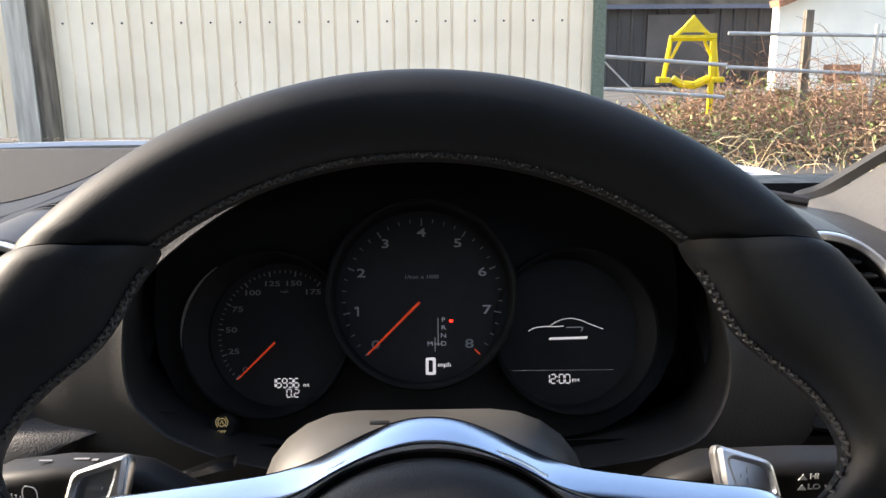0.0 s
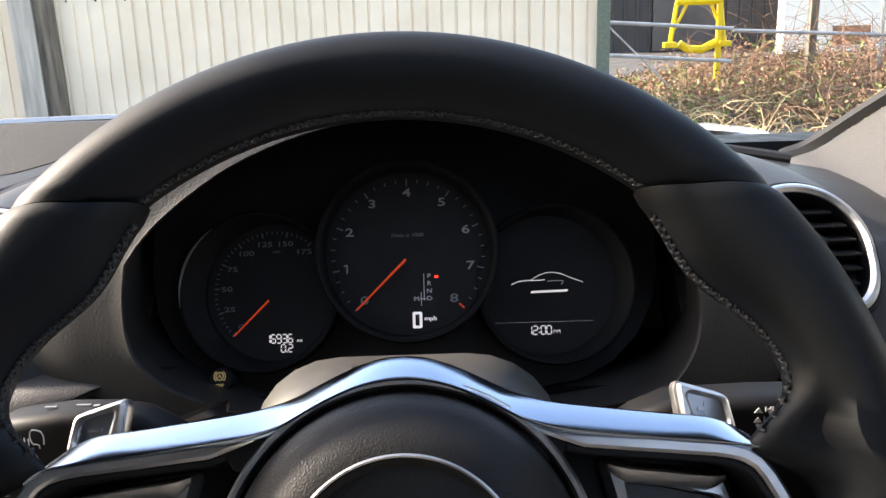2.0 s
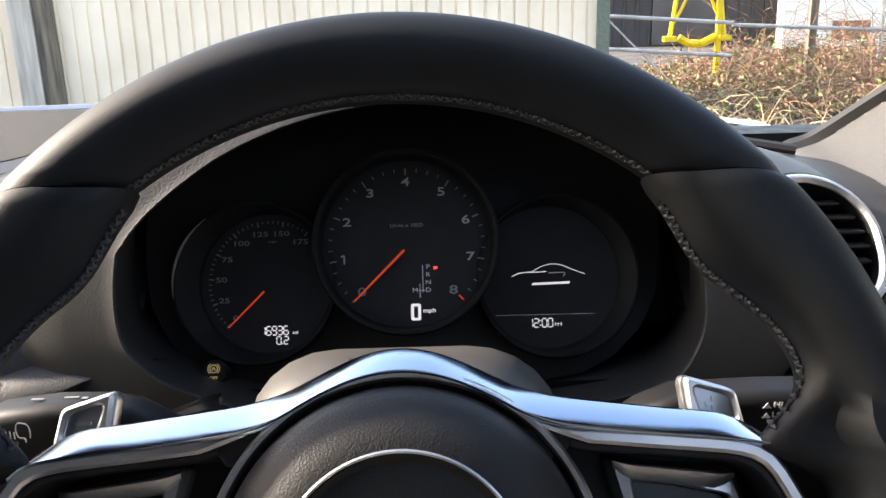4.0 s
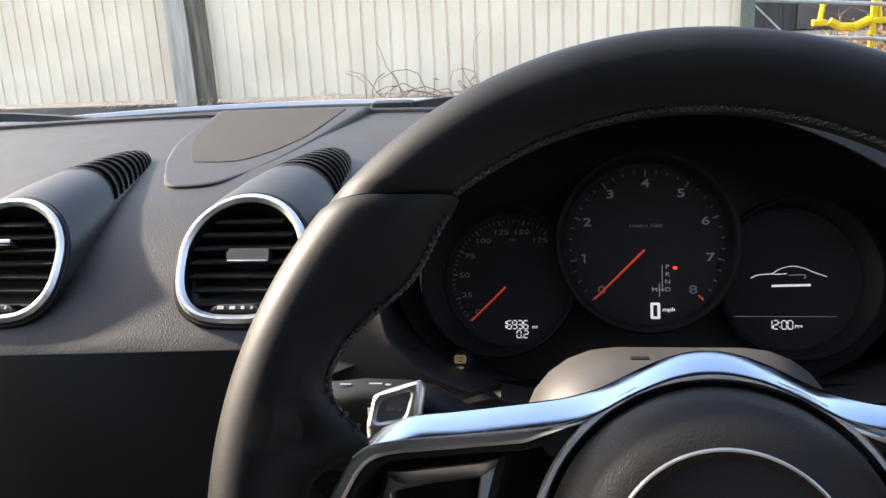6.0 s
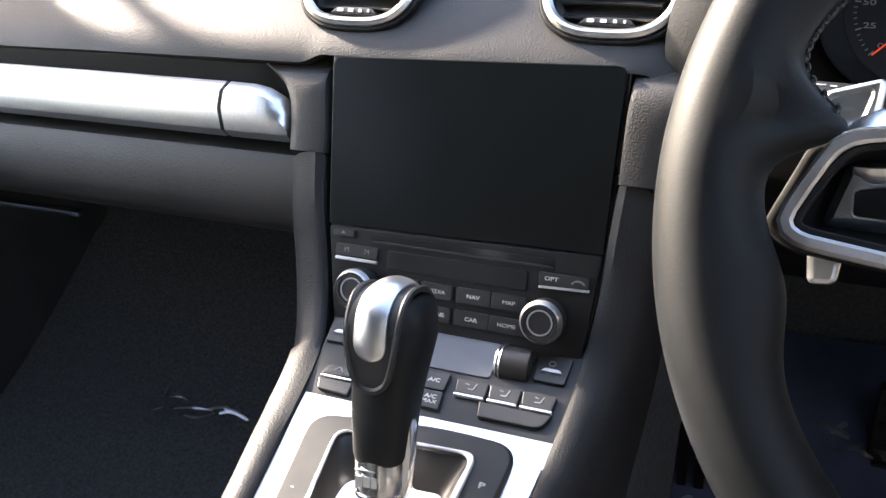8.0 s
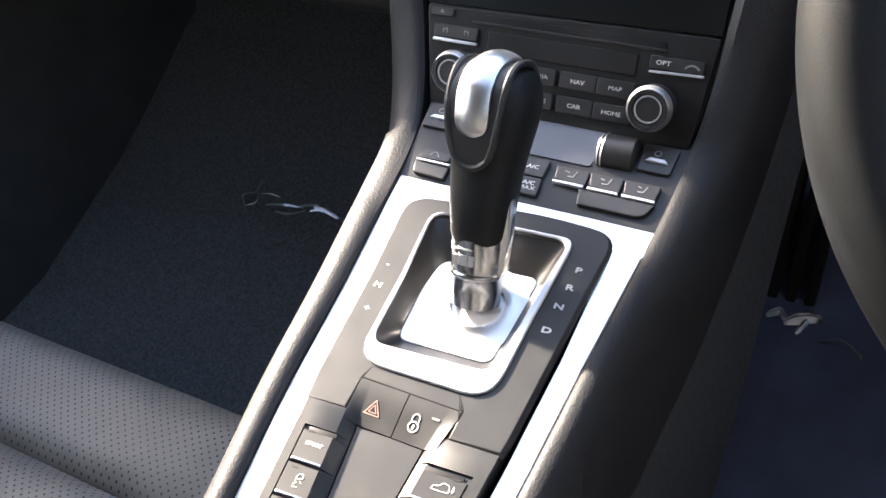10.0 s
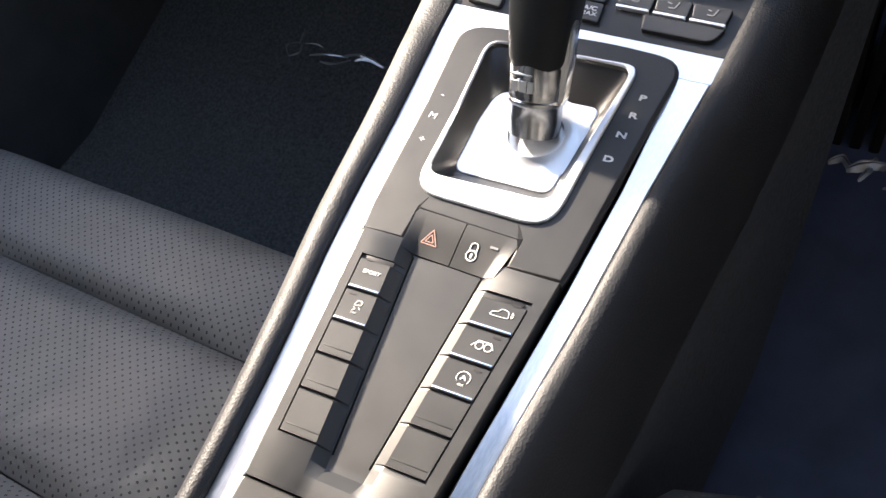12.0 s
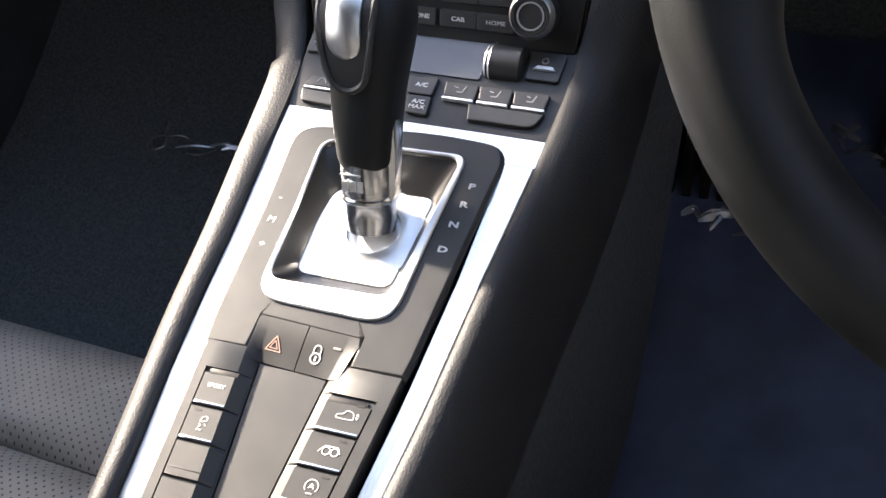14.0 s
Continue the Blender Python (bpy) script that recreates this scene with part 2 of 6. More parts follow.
def inset(pts, d):
    """The closed outline pts (anticlockwise) drawn in by d."""
    out, k = [], len(pts)
    for i in range(k):
        a, b, c = Vector(pts[i - 1]), Vector(pts[i]), Vector(pts[(i + 1) % k])
        e, f = (b - a), (c - b)
        if e.length < 1e-6 or f.length < 1e-6:
            out.append(tuple(b))
            continue
        n1, n2 = Vector((-e.y, e.x)).normalized(), Vector((-f.y, f.x)).normalized()
        m = (n1 + n2)
        m = m / max(0.35, m.length_squared / 2)
        out.append(tuple(b + m * d))
    return out


def prism(pts, z0, z1, bev=0.0, dome=0.0):
    """A plate of outline pts from z0 up to z1 with a rounded upper edge."""
    rings = [[(x, y, z0) for x, y in pts]]
    if bev:
        rings.append([(x, y, z1 - bev) for x, y in pts])
        rings.append([(x, y, z1 - bev * 0.3) for x, y in inset(pts, bev * 0.3)])
        rings.append([(x, y, z1) for x, y in inset(pts, bev)])
        rings.append([(x, y, z1) for x, y in inset(pts, bev * 1.25)])
    else:
        rings.append([(x, y, z1) for x, y in pts])
    return loft(rings)


def frame_ring(outer, inner, z0, z1, bev=0.6):
    """A raised border between two outlines with as many corners each."""
    o2, i2 = inset(outer, bev), inset(inner, -bev)
    seq = [(outer, z0), (outer, z1 - bev), (o2, z1), (i2, z1), (inner, z1 - bev), (inner, z0)]
    rings = [[(x, y, z) for x, y in pts] for pts, z in seq]
    return loft(rings + [rings[0]], caps=False)


def rrect(x0, y0, x1, y1, r, seg=5):
    out = []
    for cx, cy, a in ((x1 - r, y0 + r, -90), (x1 - r, y1 - r, 0), (x0 + r, y1 - r, 90), (x0 + r, y0 + r, 180)):
        for i in range(seg + 1):
            t = radians(a + 90 * i / seg)
            out.append((cx + r * math.cos(t), cy + r * math.sin(t)))
    return out


def rounded(pts, r, seg=5):
    """A polygon (anticlockwise) with its corners rounded; r is one radius or one for each corner."""
    out, k = [], len(pts)
    for i in range(k):
        p, a, b = Vector(pts[i]), Vector(pts[i - 1]), Vector(pts[(i + 1) % k])
        rad = r[i] if isinstance(r, (list, tuple)) else r
        u, w = (a - p), (b - p)
        rad = min(rad, u.length * 0.48, w.length * 0.48)
        p0, p1 = p + u.normalized() * rad, p + w.normalized() * rad
        for s in range(seg + 1):
            t = s / seg
            out.append(tuple(p0 * (1 - t) ** 2 + p * 2 * t * (1 - t) + p1 * t * t))
    return out


def circle(cx, cy, r, seg=48, a0=0.0):
    return [(cx + r * math.cos(a0 + 2 * math.pi * i / seg), cy + r * math.sin(a0 + 2 * math.pi * i / seg)) for i in range(seg)]


def lathe(profile, seg=48, cx=0.0, cy=0.0, hollow=False):
    rings = [[(cx + r * math.cos(2 * math.pi * i / seg), cy + r * math.sin(2 * math.pi * i / seg), z) for i in range(seg)] for r, z in profile]
    return loft(rings + [rings[0]], caps=False) if hollow else loft(rings, caps=True)


def tube(path, r, seg=8, closed=False, flat=1.0):
    """A round bar along the path; r is one radius or one for each point."""
    pts = [Vector(p) for p in path]
    rings, k = [], len(pts)
    up = Vector((0, 0, 1))
    for i, p in enumerate(pts):
        a, b = (pts[i - 1], pts[(i + 1) % k]) if closed else (pts[max(0, i - 1)], pts[min(k - 1, i + 1)])
        d = (b - a).normalized()
        s = d.cross(up)
        if s.length < 1e-3:
            s = d.cross(Vector((0, 1, 0)))
        s.normalize()
        w = s.cross(d)
        rad = r[i] if isinstance(r, (list, tuple)) else r
        rings.append([p + s * rad * math.cos(2 * math.pi * j / seg) + w * rad * flat * math.sin(2 * math.pi * j / seg) for j in range(seg)])
    if closed:
        return loft(rings + [rings[0]], caps=False)
    return loft(rings)


def box(x0, y0, z0, x1, y1, z1, bev=0.0):
    bm = bmesh.new()
    bmesh.ops.create_cube(bm, size=1, matrix=Matrix.Translation(((x0 + x1) / 2, (y0 + y1) / 2, (z0 + z1) / 2)) @ Matrix.Diagonal((x1 - x0, y1 - y0, z1 - z0, 1)))
    if bev:
        bmesh.ops.bevel(bm, geom=bm.edges[:], offset=bev, segments=2, affect="EDGES", profile=0.6)
    return bm


def merge(*bms):
    out = bmesh.new()
    for b in bms:
        me = bpy.data.meshes.new("tmp")
        b.to_mesh(me)
        b.free()
        out.from_mesh(me)
        bpy.data.meshes.remove(me)
    return out


def line(p, q, w, z0, z1):
    """A thin raised bar in the panel's plane."""
    a, b = Vector(p), Vector(q)
    n = (b - a).normalized()
    n = Vector((-n.y, n.x)) * w / 2
    return prism([tuple(a + n * -1), tuple(b + n * -1), tuple(b + n), tuple(a + n)], z0, z1)


def polyline(pts, w, z0, z1, closed=False):
    seq = list(pts) + ([pts[0]] if closed else [])
    return merge(*[line(a, b, w, z0, z1) for a, b in zip(seq, seq[1:]) if (Vector(a) - Vector(b)).length > 1e-4])


SEGS = {"0": "abcdef", "1": "bc", "2": "abged", "3": "abgcd", "6": "afgedc", "9": "gfabcd", ".": ".", ":": ":", " ": ""}


def figures(s, x, y, w, h, z, gap=1.1, t=0.62):
    """Seven-segment figures, their left edge at x, centred on y."""
    out = []
    for ch in s:
        l, r, b, m, u = x, x + w, y - h / 2, y, y + h / 2
        e = t * 0.45
        bars = {"a": ((l + e, u), (r - e, u)), "g": ((l + e, m), (r - e, m)), "d": ((l + e, b), (r - e, b)), "f": ((l, m + e), (l, u - e)), "b": ((r, m + e), (r, u - e)), "e": ((l, b + e), (l, m - e)), "c": ((r, b + e), (r, m - e))}
        for k in SEGS[ch]:
            if k == ".":
                out.append(prism(rrect(x - 0.2, b - 0.2, x + 0.5, b + 0.5, 0.2, 2), z, z + 0.25))
            elif k == ":":
                out += [prism(rrect(x - 0.2, q - 0.35, x + 0.5, q + 0.35, 0.2, 2), z, z + 0.25) for q in (y - h / 4, y + h / 4)]
            else:
                out.append(line(*bars[k], t, z, z + 0.25))
        x += (0.5 if ch in ".:" else w) + gap
    return merge(*out)


def strip(path, width, z0, z1, bev=1.0):
    """A flat bar with rounded edges along an open path in the panel's plane."""
    pts = [Vector(p) for p in path]
    rings = []
    for i, p in enumerate(pts):
        d = (pts[min(i + 1, len(pts) - 1)] - pts[max(i - 1, 0)]).normalized()
        n = Vector((-d.y, d.x)) * (width[i] if isinstance(width, (list, tuple)) else width) / 2
        q = n.normalized() * bev
        rings.append([(*(p - n), z0), (*(p - n), z1 - bev), (*(p - n + q), z1), (*(p + n - q), z1), (*(p + n), z1 - bev), (*(p + n), z0)])
    return loft(rings)


def lettering(s, size, x, y, z, thick=0.12, align="CENTER", wide=1.25, turn=0.0, bold=0.0):
    cu = bpy.data.curves.new("tmp", "FONT")
    cu.body, cu.size, cu.align_x, cu.align_y, cu.extrude, cu.offset = s, size, align, "CENTER", thick, 0.0 if "M" in s else bold
    cu.resolution_u = 3
    ob = bpy.data.objects.new("tmp", cu)
    scene.collection.objects.link(ob)
    me = bpy.data.meshes.new_from_object(ob.evaluated_get(bpy.context.evaluated_depsgraph_get()))
    bm = bmesh.new()
    bm.from_mesh(me)
    bpy.data.objects.remove(ob)
    bpy.data.curves.remove(cu)
    bpy.data.meshes.remove(me)
    bm.transform(Matrix.Translation((x, y, z)) @ Matrix.Rotation(radians(turn), 4, "Z") @ Matrix.Diagonal((wide, 1, 1, 1)))
    return bm


def lerp(a, b, t):
    return a + (b - a) * t


def smooth_path(pts, n):
    """n points along a smooth curve through pts."""
    out, k = [], len(pts)
    for i in range(n):
        f = i / (n - 1) * (k - 1)
        j = min(int(f), k - 2)
        t = f - j
        p0, p1, p2, p3 = (Vector(pts[max(0, min(k - 1, q))]) for q in (j - 1, j, j + 1, j + 2))
        out.append(0.5 * ((2 * p1) + (p2 - p0) * t + (2 * p0 - 5 * p1 + 4 * p2 - p3) * t * t + (3 * p1 - p0 - 3 * p2 + p3) * t ** 3))
    return out


DIAL = plane_frame((-0.007, 0.4926, 0.932), 22.3)
WHEEL = plane_frame((-0.0056, 0.2473, 0.9044), 29.4)
STACK = plane_frame((-0.33, 0.3866, 0.7835), 22.8)
CONSOLE = plane_frame((-0.33, 0.167, 0.682), 12.3, flat=True)
REAR = plane_frame((-0.33, 0.167, 0.682), 8.8, yaw=3.2, flat=True)
ROOT = Matrix.Identity(4)


# ---- outside ----
tagged(part("ground", prism([(-60, -40), (60, -40), (60, 120), (-60, 120)], -0.2, 0.0), ASPHALT, scale=1.0, smooth=False), "grey worn asphalt yard", "ground", kind="structure")


def corrugated(name, x0, x1, y, z0, z1, mat, pitch=0.144, depth=0.02):
    fence = thing(name, Matrix.Translation((0, y, 0)), "off-white ribbed metal sheet fence, sunlit and streaked", "fence")
    x, i = x0, 0
    width = pitch * 6
    while x < x1 - 0.01:
        e = min(x + width, x1)
        prof = []
        p = x
        while p < e - 1e-4:
            for dx, dy in ((0, 0), (0.80, 0), (0.85, 1), (0.95, 1)):
                if p + dx * pitch <= e:
                    prof.append((p + dx * pitch, dy * depth))
            p += pitch
        prof.append((e, 0))
        back = [(a, b + 0.006) for a, b in reversed(prof)]
        part("sheet", prism(prof + back, z0, z1), mat, fence, smooth=False, scale=1.0, matrix=Matrix.Translation((0, 0.004 * (i % 2), 0)))
        x, i = e, i + 1
    return fence


fence_near = corrugated("fence", -3.75, 1.72, 9.0, 0.04, 3.6, FENCE)
fence_far = corrugated("fence", -11.0, -3.75, 9.1, 0.04, 3.6, FENCE)
for panel, xa, count in ((fence_near, -3.54, 18), (fence_far, -9.6, 20)):
    for k in range(count):
        part("bolt", lathe([(0.011, 0.0), (0.010, 0.006), (0.004, 0.010), (0.0001, 0.010)], 8), RUBBER, panel, scale=1.0, matrix=Matrix.Translation((xa + 0.288 * k, 0.001, 1.16)) @ Matrix.Rotation(radians(90), 4, "X"))


def timber(x, y, w, d, h, lean=0.0, label="weathered brown timber fence post", mat=OLDWOOD):
    rings = []
    for i in range(9):
        z = h * i / 8
        q = [(sx * w / 2 * (1 + 0.06 * noise.noise((x, z * 2, sx * 3 + sy))), sy * d / 2 * (1 + 0.05 * noise.noise((y, z * 2, sx + sy * 5)))) for sx, sy in ((-1, -1), (1, -1), (1, 1), (-1, 1))]
        rings.append([(x + a + lean * z, y + b, z) for a, b in q])
    tagged(part("fence_post", loft(rings), mat, smooth=False, scale=1.0), label, "post", group="fence posts")


timber(-3.72, 8.93, 0.16, 0.12, 3.6, -0.012)
timber(-3.92, 8.90, 0.22, 0.12, 3.6, -0.01, "pale weathered timber post beside the fence", PALEWOOD)
tagged(part("fence_end_post", box(1.66, 8.93, 0, 1.78, 9.05, 3.6, 0.008), shader("green_steel", (0.12, 0.15, 0.12), 0.6, vary=0.2), smooth=False, scale=1.0), "dull green steel post at the fence end", "post")

# gate and railings beyond the fence
gate = thing("field_gate", Matrix.Translation((0, 9.3, 0)), "galvanised tubular steel field gate before brambles", "gate")
for xa, xb, za, zb in ((3.12, 5.6, 1.02, 0.97), (1.8, 3.12, 0.80, 0.70), (3.12, 5.6, 0.68, 0.54), (1.8, 3.12, 0.47, 0.37)):
    part("rail", tube([(xa, 0, za), (lerp(xa, xb, 0.5), 0, lerp(za, zb, 0.5)), (xb, 0, zb)], 0.02, 8), GALV, gate, scale=1.0)
for x in (4.66, 5.6):
    part("upright", tube([(x, 0, 0.02), (x, 0, 1.06 if x < 3 else 1.1)], 0.022, 8), GALV, gate, scale=1.0)
part("brace", tube([(1.85, 0.03, 0.75), (2.5, 0.03, 0.12)], 0.009, 8), GALV, gate, scale=1.0)
timber(4.0, 9.45, 0.08, 0.08, 1.25, 0.0, "dark rotting timber stake in the brambles")

frame_y = thing("lifting_frame", Matrix.Translation((2.93, 9.9, -0.03)), "yellow painted steel lifting frame on a post", "lifting frame")
part("post", box(0.205, -0.03, 0, 0.26, 0.03, 1.05, 0.006), YELLOW, frame_y, scale=1.0, smooth=False)
for sx in (-1, 1):
    part("leg", tube([(sx * 0.10, 0, 1.10), (sx * 0.24, 0, 0.98), (sx * 0.30, 0, 0.55)], 0.026, 6), YELLOW, frame_y, scale=1.0)
    part("inner_brace", tube([(sx * 0.12, 0, 1.0), (sx * 0.19, 0, 0.85), (sx * 0.26, 0, 0.72)], 0.018, 6), YELLOW, frame_y, scale=1.0)
    part("foot", box(sx * 0.30 - 0.07, -0.05, 0.52, sx * 0.30 + 0.07, 0.05, 0.58, 0.01), YELLOW, frame_y, scale=1.0)
part("cap", prism([(-0.16, 1.06), (0.16, 1.06), (0.0, 1.24)], -0.03, 0.03), YELLOW, frame_y, scale=1.0, smooth=False, matrix=Matrix.Rotation(radians(90), 4, "X"))
part("crossbar", tube([(-0.25, 0, 1.0), (0.25, 0, 1.0)], 0.038, 6), YELLOW, frame_y, scale=1.0)
part("sling", tube([(-0.2, 0, 0.56), (-0.1, 0, 0.50), (0.05, 0, 0.49), (0.2, 0, 0.56)], 0.045, 8), YELLOW, frame_y, scale=1.0)

shed = thing("shed", Matrix.Translation((0, 17, 0)), "low dark ribbed metal shed", "shed")
for i in range(19):
    x = 3.2 + i * 0.24
    part("cladding_sheet", prism([(x, 0), (x + 0.16, 0), (x + 0.18, -0.03), (x + 0.22, -0.03), (x + 0.24, 0), (x + 0.24, 0.05), (x, 0.05)], 0, 1.42), DARKSHED, shed, scale=1.0, smooth=False)
part("roof", prism([(3.0, -0.25), (7.9, -0.25), (7.9, 5), (3.0, 5)], 1.42, 1.50), shader("shed_roof", (0.10, 0.12, 0.17), 0.6, vary=0.2), shed, scale=1.0, smooth=False)
part("door_leaf", box(4.15, -0.09, 0.02, 5.4, -0.035, 1.32, 0.01), shader("shed_door", (0.075, 0.072, 0.075), 0.65, vary=0.2, vary_scale=2), shed, "plain dark sliding door", scale=1.0, smooth=False)
house = thing("white_building", Matrix.Translation((6.05, 15.5, 0)), "whitewashed low building with a brick-filled opening", "building")
part("wall", prism([(0, 0), (9, 0), (9, 2.9), (1.4, 2.0), (0, 1.42)], -0.3, 0.0), WHITEWALL, house, scale=1.0, smooth=False, matrix=Matrix.Rotation(radians(90), 4, "X"))
part("verge", prism([(-0.12, 1.40), (0.0, 1.44), (1.4, 2.04), (9, 2.95), (9, 3.05), (1.35, 2.14), (-0.15, 1.50)], -0.1, 0.32), BRICKRED, house, scale=1.0, smooth=False, matrix=Matrix.Rotation(radians(90), 4, "X"))
part("brick_infill", box(0.85, -0.02, 0.12, 1.5, 0.1, 0.44), BRICKRED, house, scale=1.0, smooth=False)


def bank(name, x0, x1, y, h, mat, label):
    rings = []
    for i in range(60):
        x = lerp(x0, x1, i / 59)
        top = h * (0.8 + 0.35 * noise.noise((x * 0.25, y, 0)) + 0.12 * noise.noise((x * 1.7, y, 3)))
        rings.append([(x, y, 0), (x, y + 0.5, top * 0.7), (x, y + 2, top), (x, y + 5, 0)])
    tagged(part(name, loft(rings), mat, scale=1.0, smooth=False), label, "bank", kind="structure")


bank("backdrop", -25, 45, 60, 7.0, shader("far_scrub", (0.12, 0.10, 0.08), 0.95, vary=0.4, vary_scale=0.8), "bare brown scrub on a bank behind the yard")


def thicket(name, mat, n, xr, yr, hfun, rad, label, category, seed, leafy=0):
    rnd = random.Random(seed)
    verts, faces = [], []
    for _ in range(n):
        x, y = rnd.uniform(*xr), rnd.uniform(*yr)
        h = hfun(x, y)
        if h <= 0.02:
            continue
        if leafy:
            z = rnd.uniform(0.02, h) if rnd.random() < 0.8 else rnd.uniform(0, 0.05)
            for _ in range(leafy):
                c = Vector((x + rnd.gauss(0, 0.04), y + rnd.gauss(0, 0.04), max(0.01, z + rnd.gauss(0, 0.04))))
                a = Vector((rnd.gauss(0, 1), rnd.gauss(0, 1), rnd.gauss(0, 1))).normalized() * rad * rnd.uniform(0.6, 1.4)
                b = a.cross(Vector((rnd.gauss(0, 1), rnd.gauss(0, 1), rnd.gauss(0, 1)))).normalized() * rad * 0.45
                k = len(verts)
                verts += [c - a, c - a * 0.2 + b, c + a, c - a * 0.2 - b]
                faces.append((k, k + 1, k + 2, k + 3))
            continue
        p = Vector((x, y, 0))
        d = Vector((rnd.gauss(0, 0.8), rnd.gauss(0, 0.8), 1.0)).normalized()
        step = h * rnd.uniform(0.25, 0.5)
        last = None
        for s in range(7):
            side = d.cross(Vector((0.3, 1, 0.2))).normalized() * rad * (1 - s / 9)
            up = side.cross(d).normalized() * rad * (1 - s / 9)
            k = len(verts)
            verts += [p + side, p + up, p - side - up]
            if last is not None:
                faces += [(last, last + 1, k + 1, k), (last + 1, last + 2, k + 2, k + 1), (last + 2, last, k, k + 2)]
            last = k
            p = p + d * step
            d = (d + Vector((rnd.gauss(0, 0.4), rnd.gauss(0, 0.4), rnd.gauss(-0.28, 0.25)))).normalized()
            if p.z < 0.01:
                break
    me = bpy.data.meshes.new(name)
    me.from_pydata([tuple(v) for v in verts], [], faces)
    me.materials.append(mat)
    return tagged(new(name, me), label, category, kind="stuff")


def heap(x, y):
    return 0.62 * max(0.0, min(1.0, (x - 1.9) / 2.0)) * (0.75 + 0.5 * noise.noise((x * 1.4, y * 1.4, 0)))


thicket("bramble_stems", TWIG, 2600, (2.0, 7.5), (7.0, 11.5), heap, 0.0046, "tangled brown bramble stems beside the gate", "brambles", 3)
thicket("dead_leaves", LEAFBROWN, 2600, (2.0, 7.5), (6.8, 11.5), lambda x, y: heap(x, y) * 0.75, 0.028, "dry brown leaves among brambles", "leaves", 4, leafy=3)
thicket("bramble_leaves", LEAF, 1500, (2.0, 7.5), (6.8, 11.5), heap, 0.028, "green leaves among brambles", "leaves", 5, leafy=3)
thicket("dry_grass", DRYGRASS, 700, (1.6, 7.0), (6.4, 8.4), lambda x, y: 0.22, 0.004, "dry straw-coloured grass at the yard edge", "grass", 6)
thicket("weed", TWIG, 26, (-2.0, -0.8), (8.75, 8.9), lambda x, y: 0.34, 0.006, "bare dry weed stalks at the foot of the fence", "weeds", 7)
thicket("weed_litter", DRYGRASS, 160, (-5.0, 1.5), (8.8, 8.95), lambda x, y: 0.06, 0.004, "dry grass litter along the fence foot", "grass", 8)


# ---- car shell ----
CX = -0.324
shell = thing("car_body", Matrix.Translation((CX, 0, 0)), "light silver two-seat car body around the cabin", "car")


def sill(y):
    """Half-width of the cabin along its length."""
    return lerp(755, 700, max(0.0, min(1.0, (y - 300) / 600)))


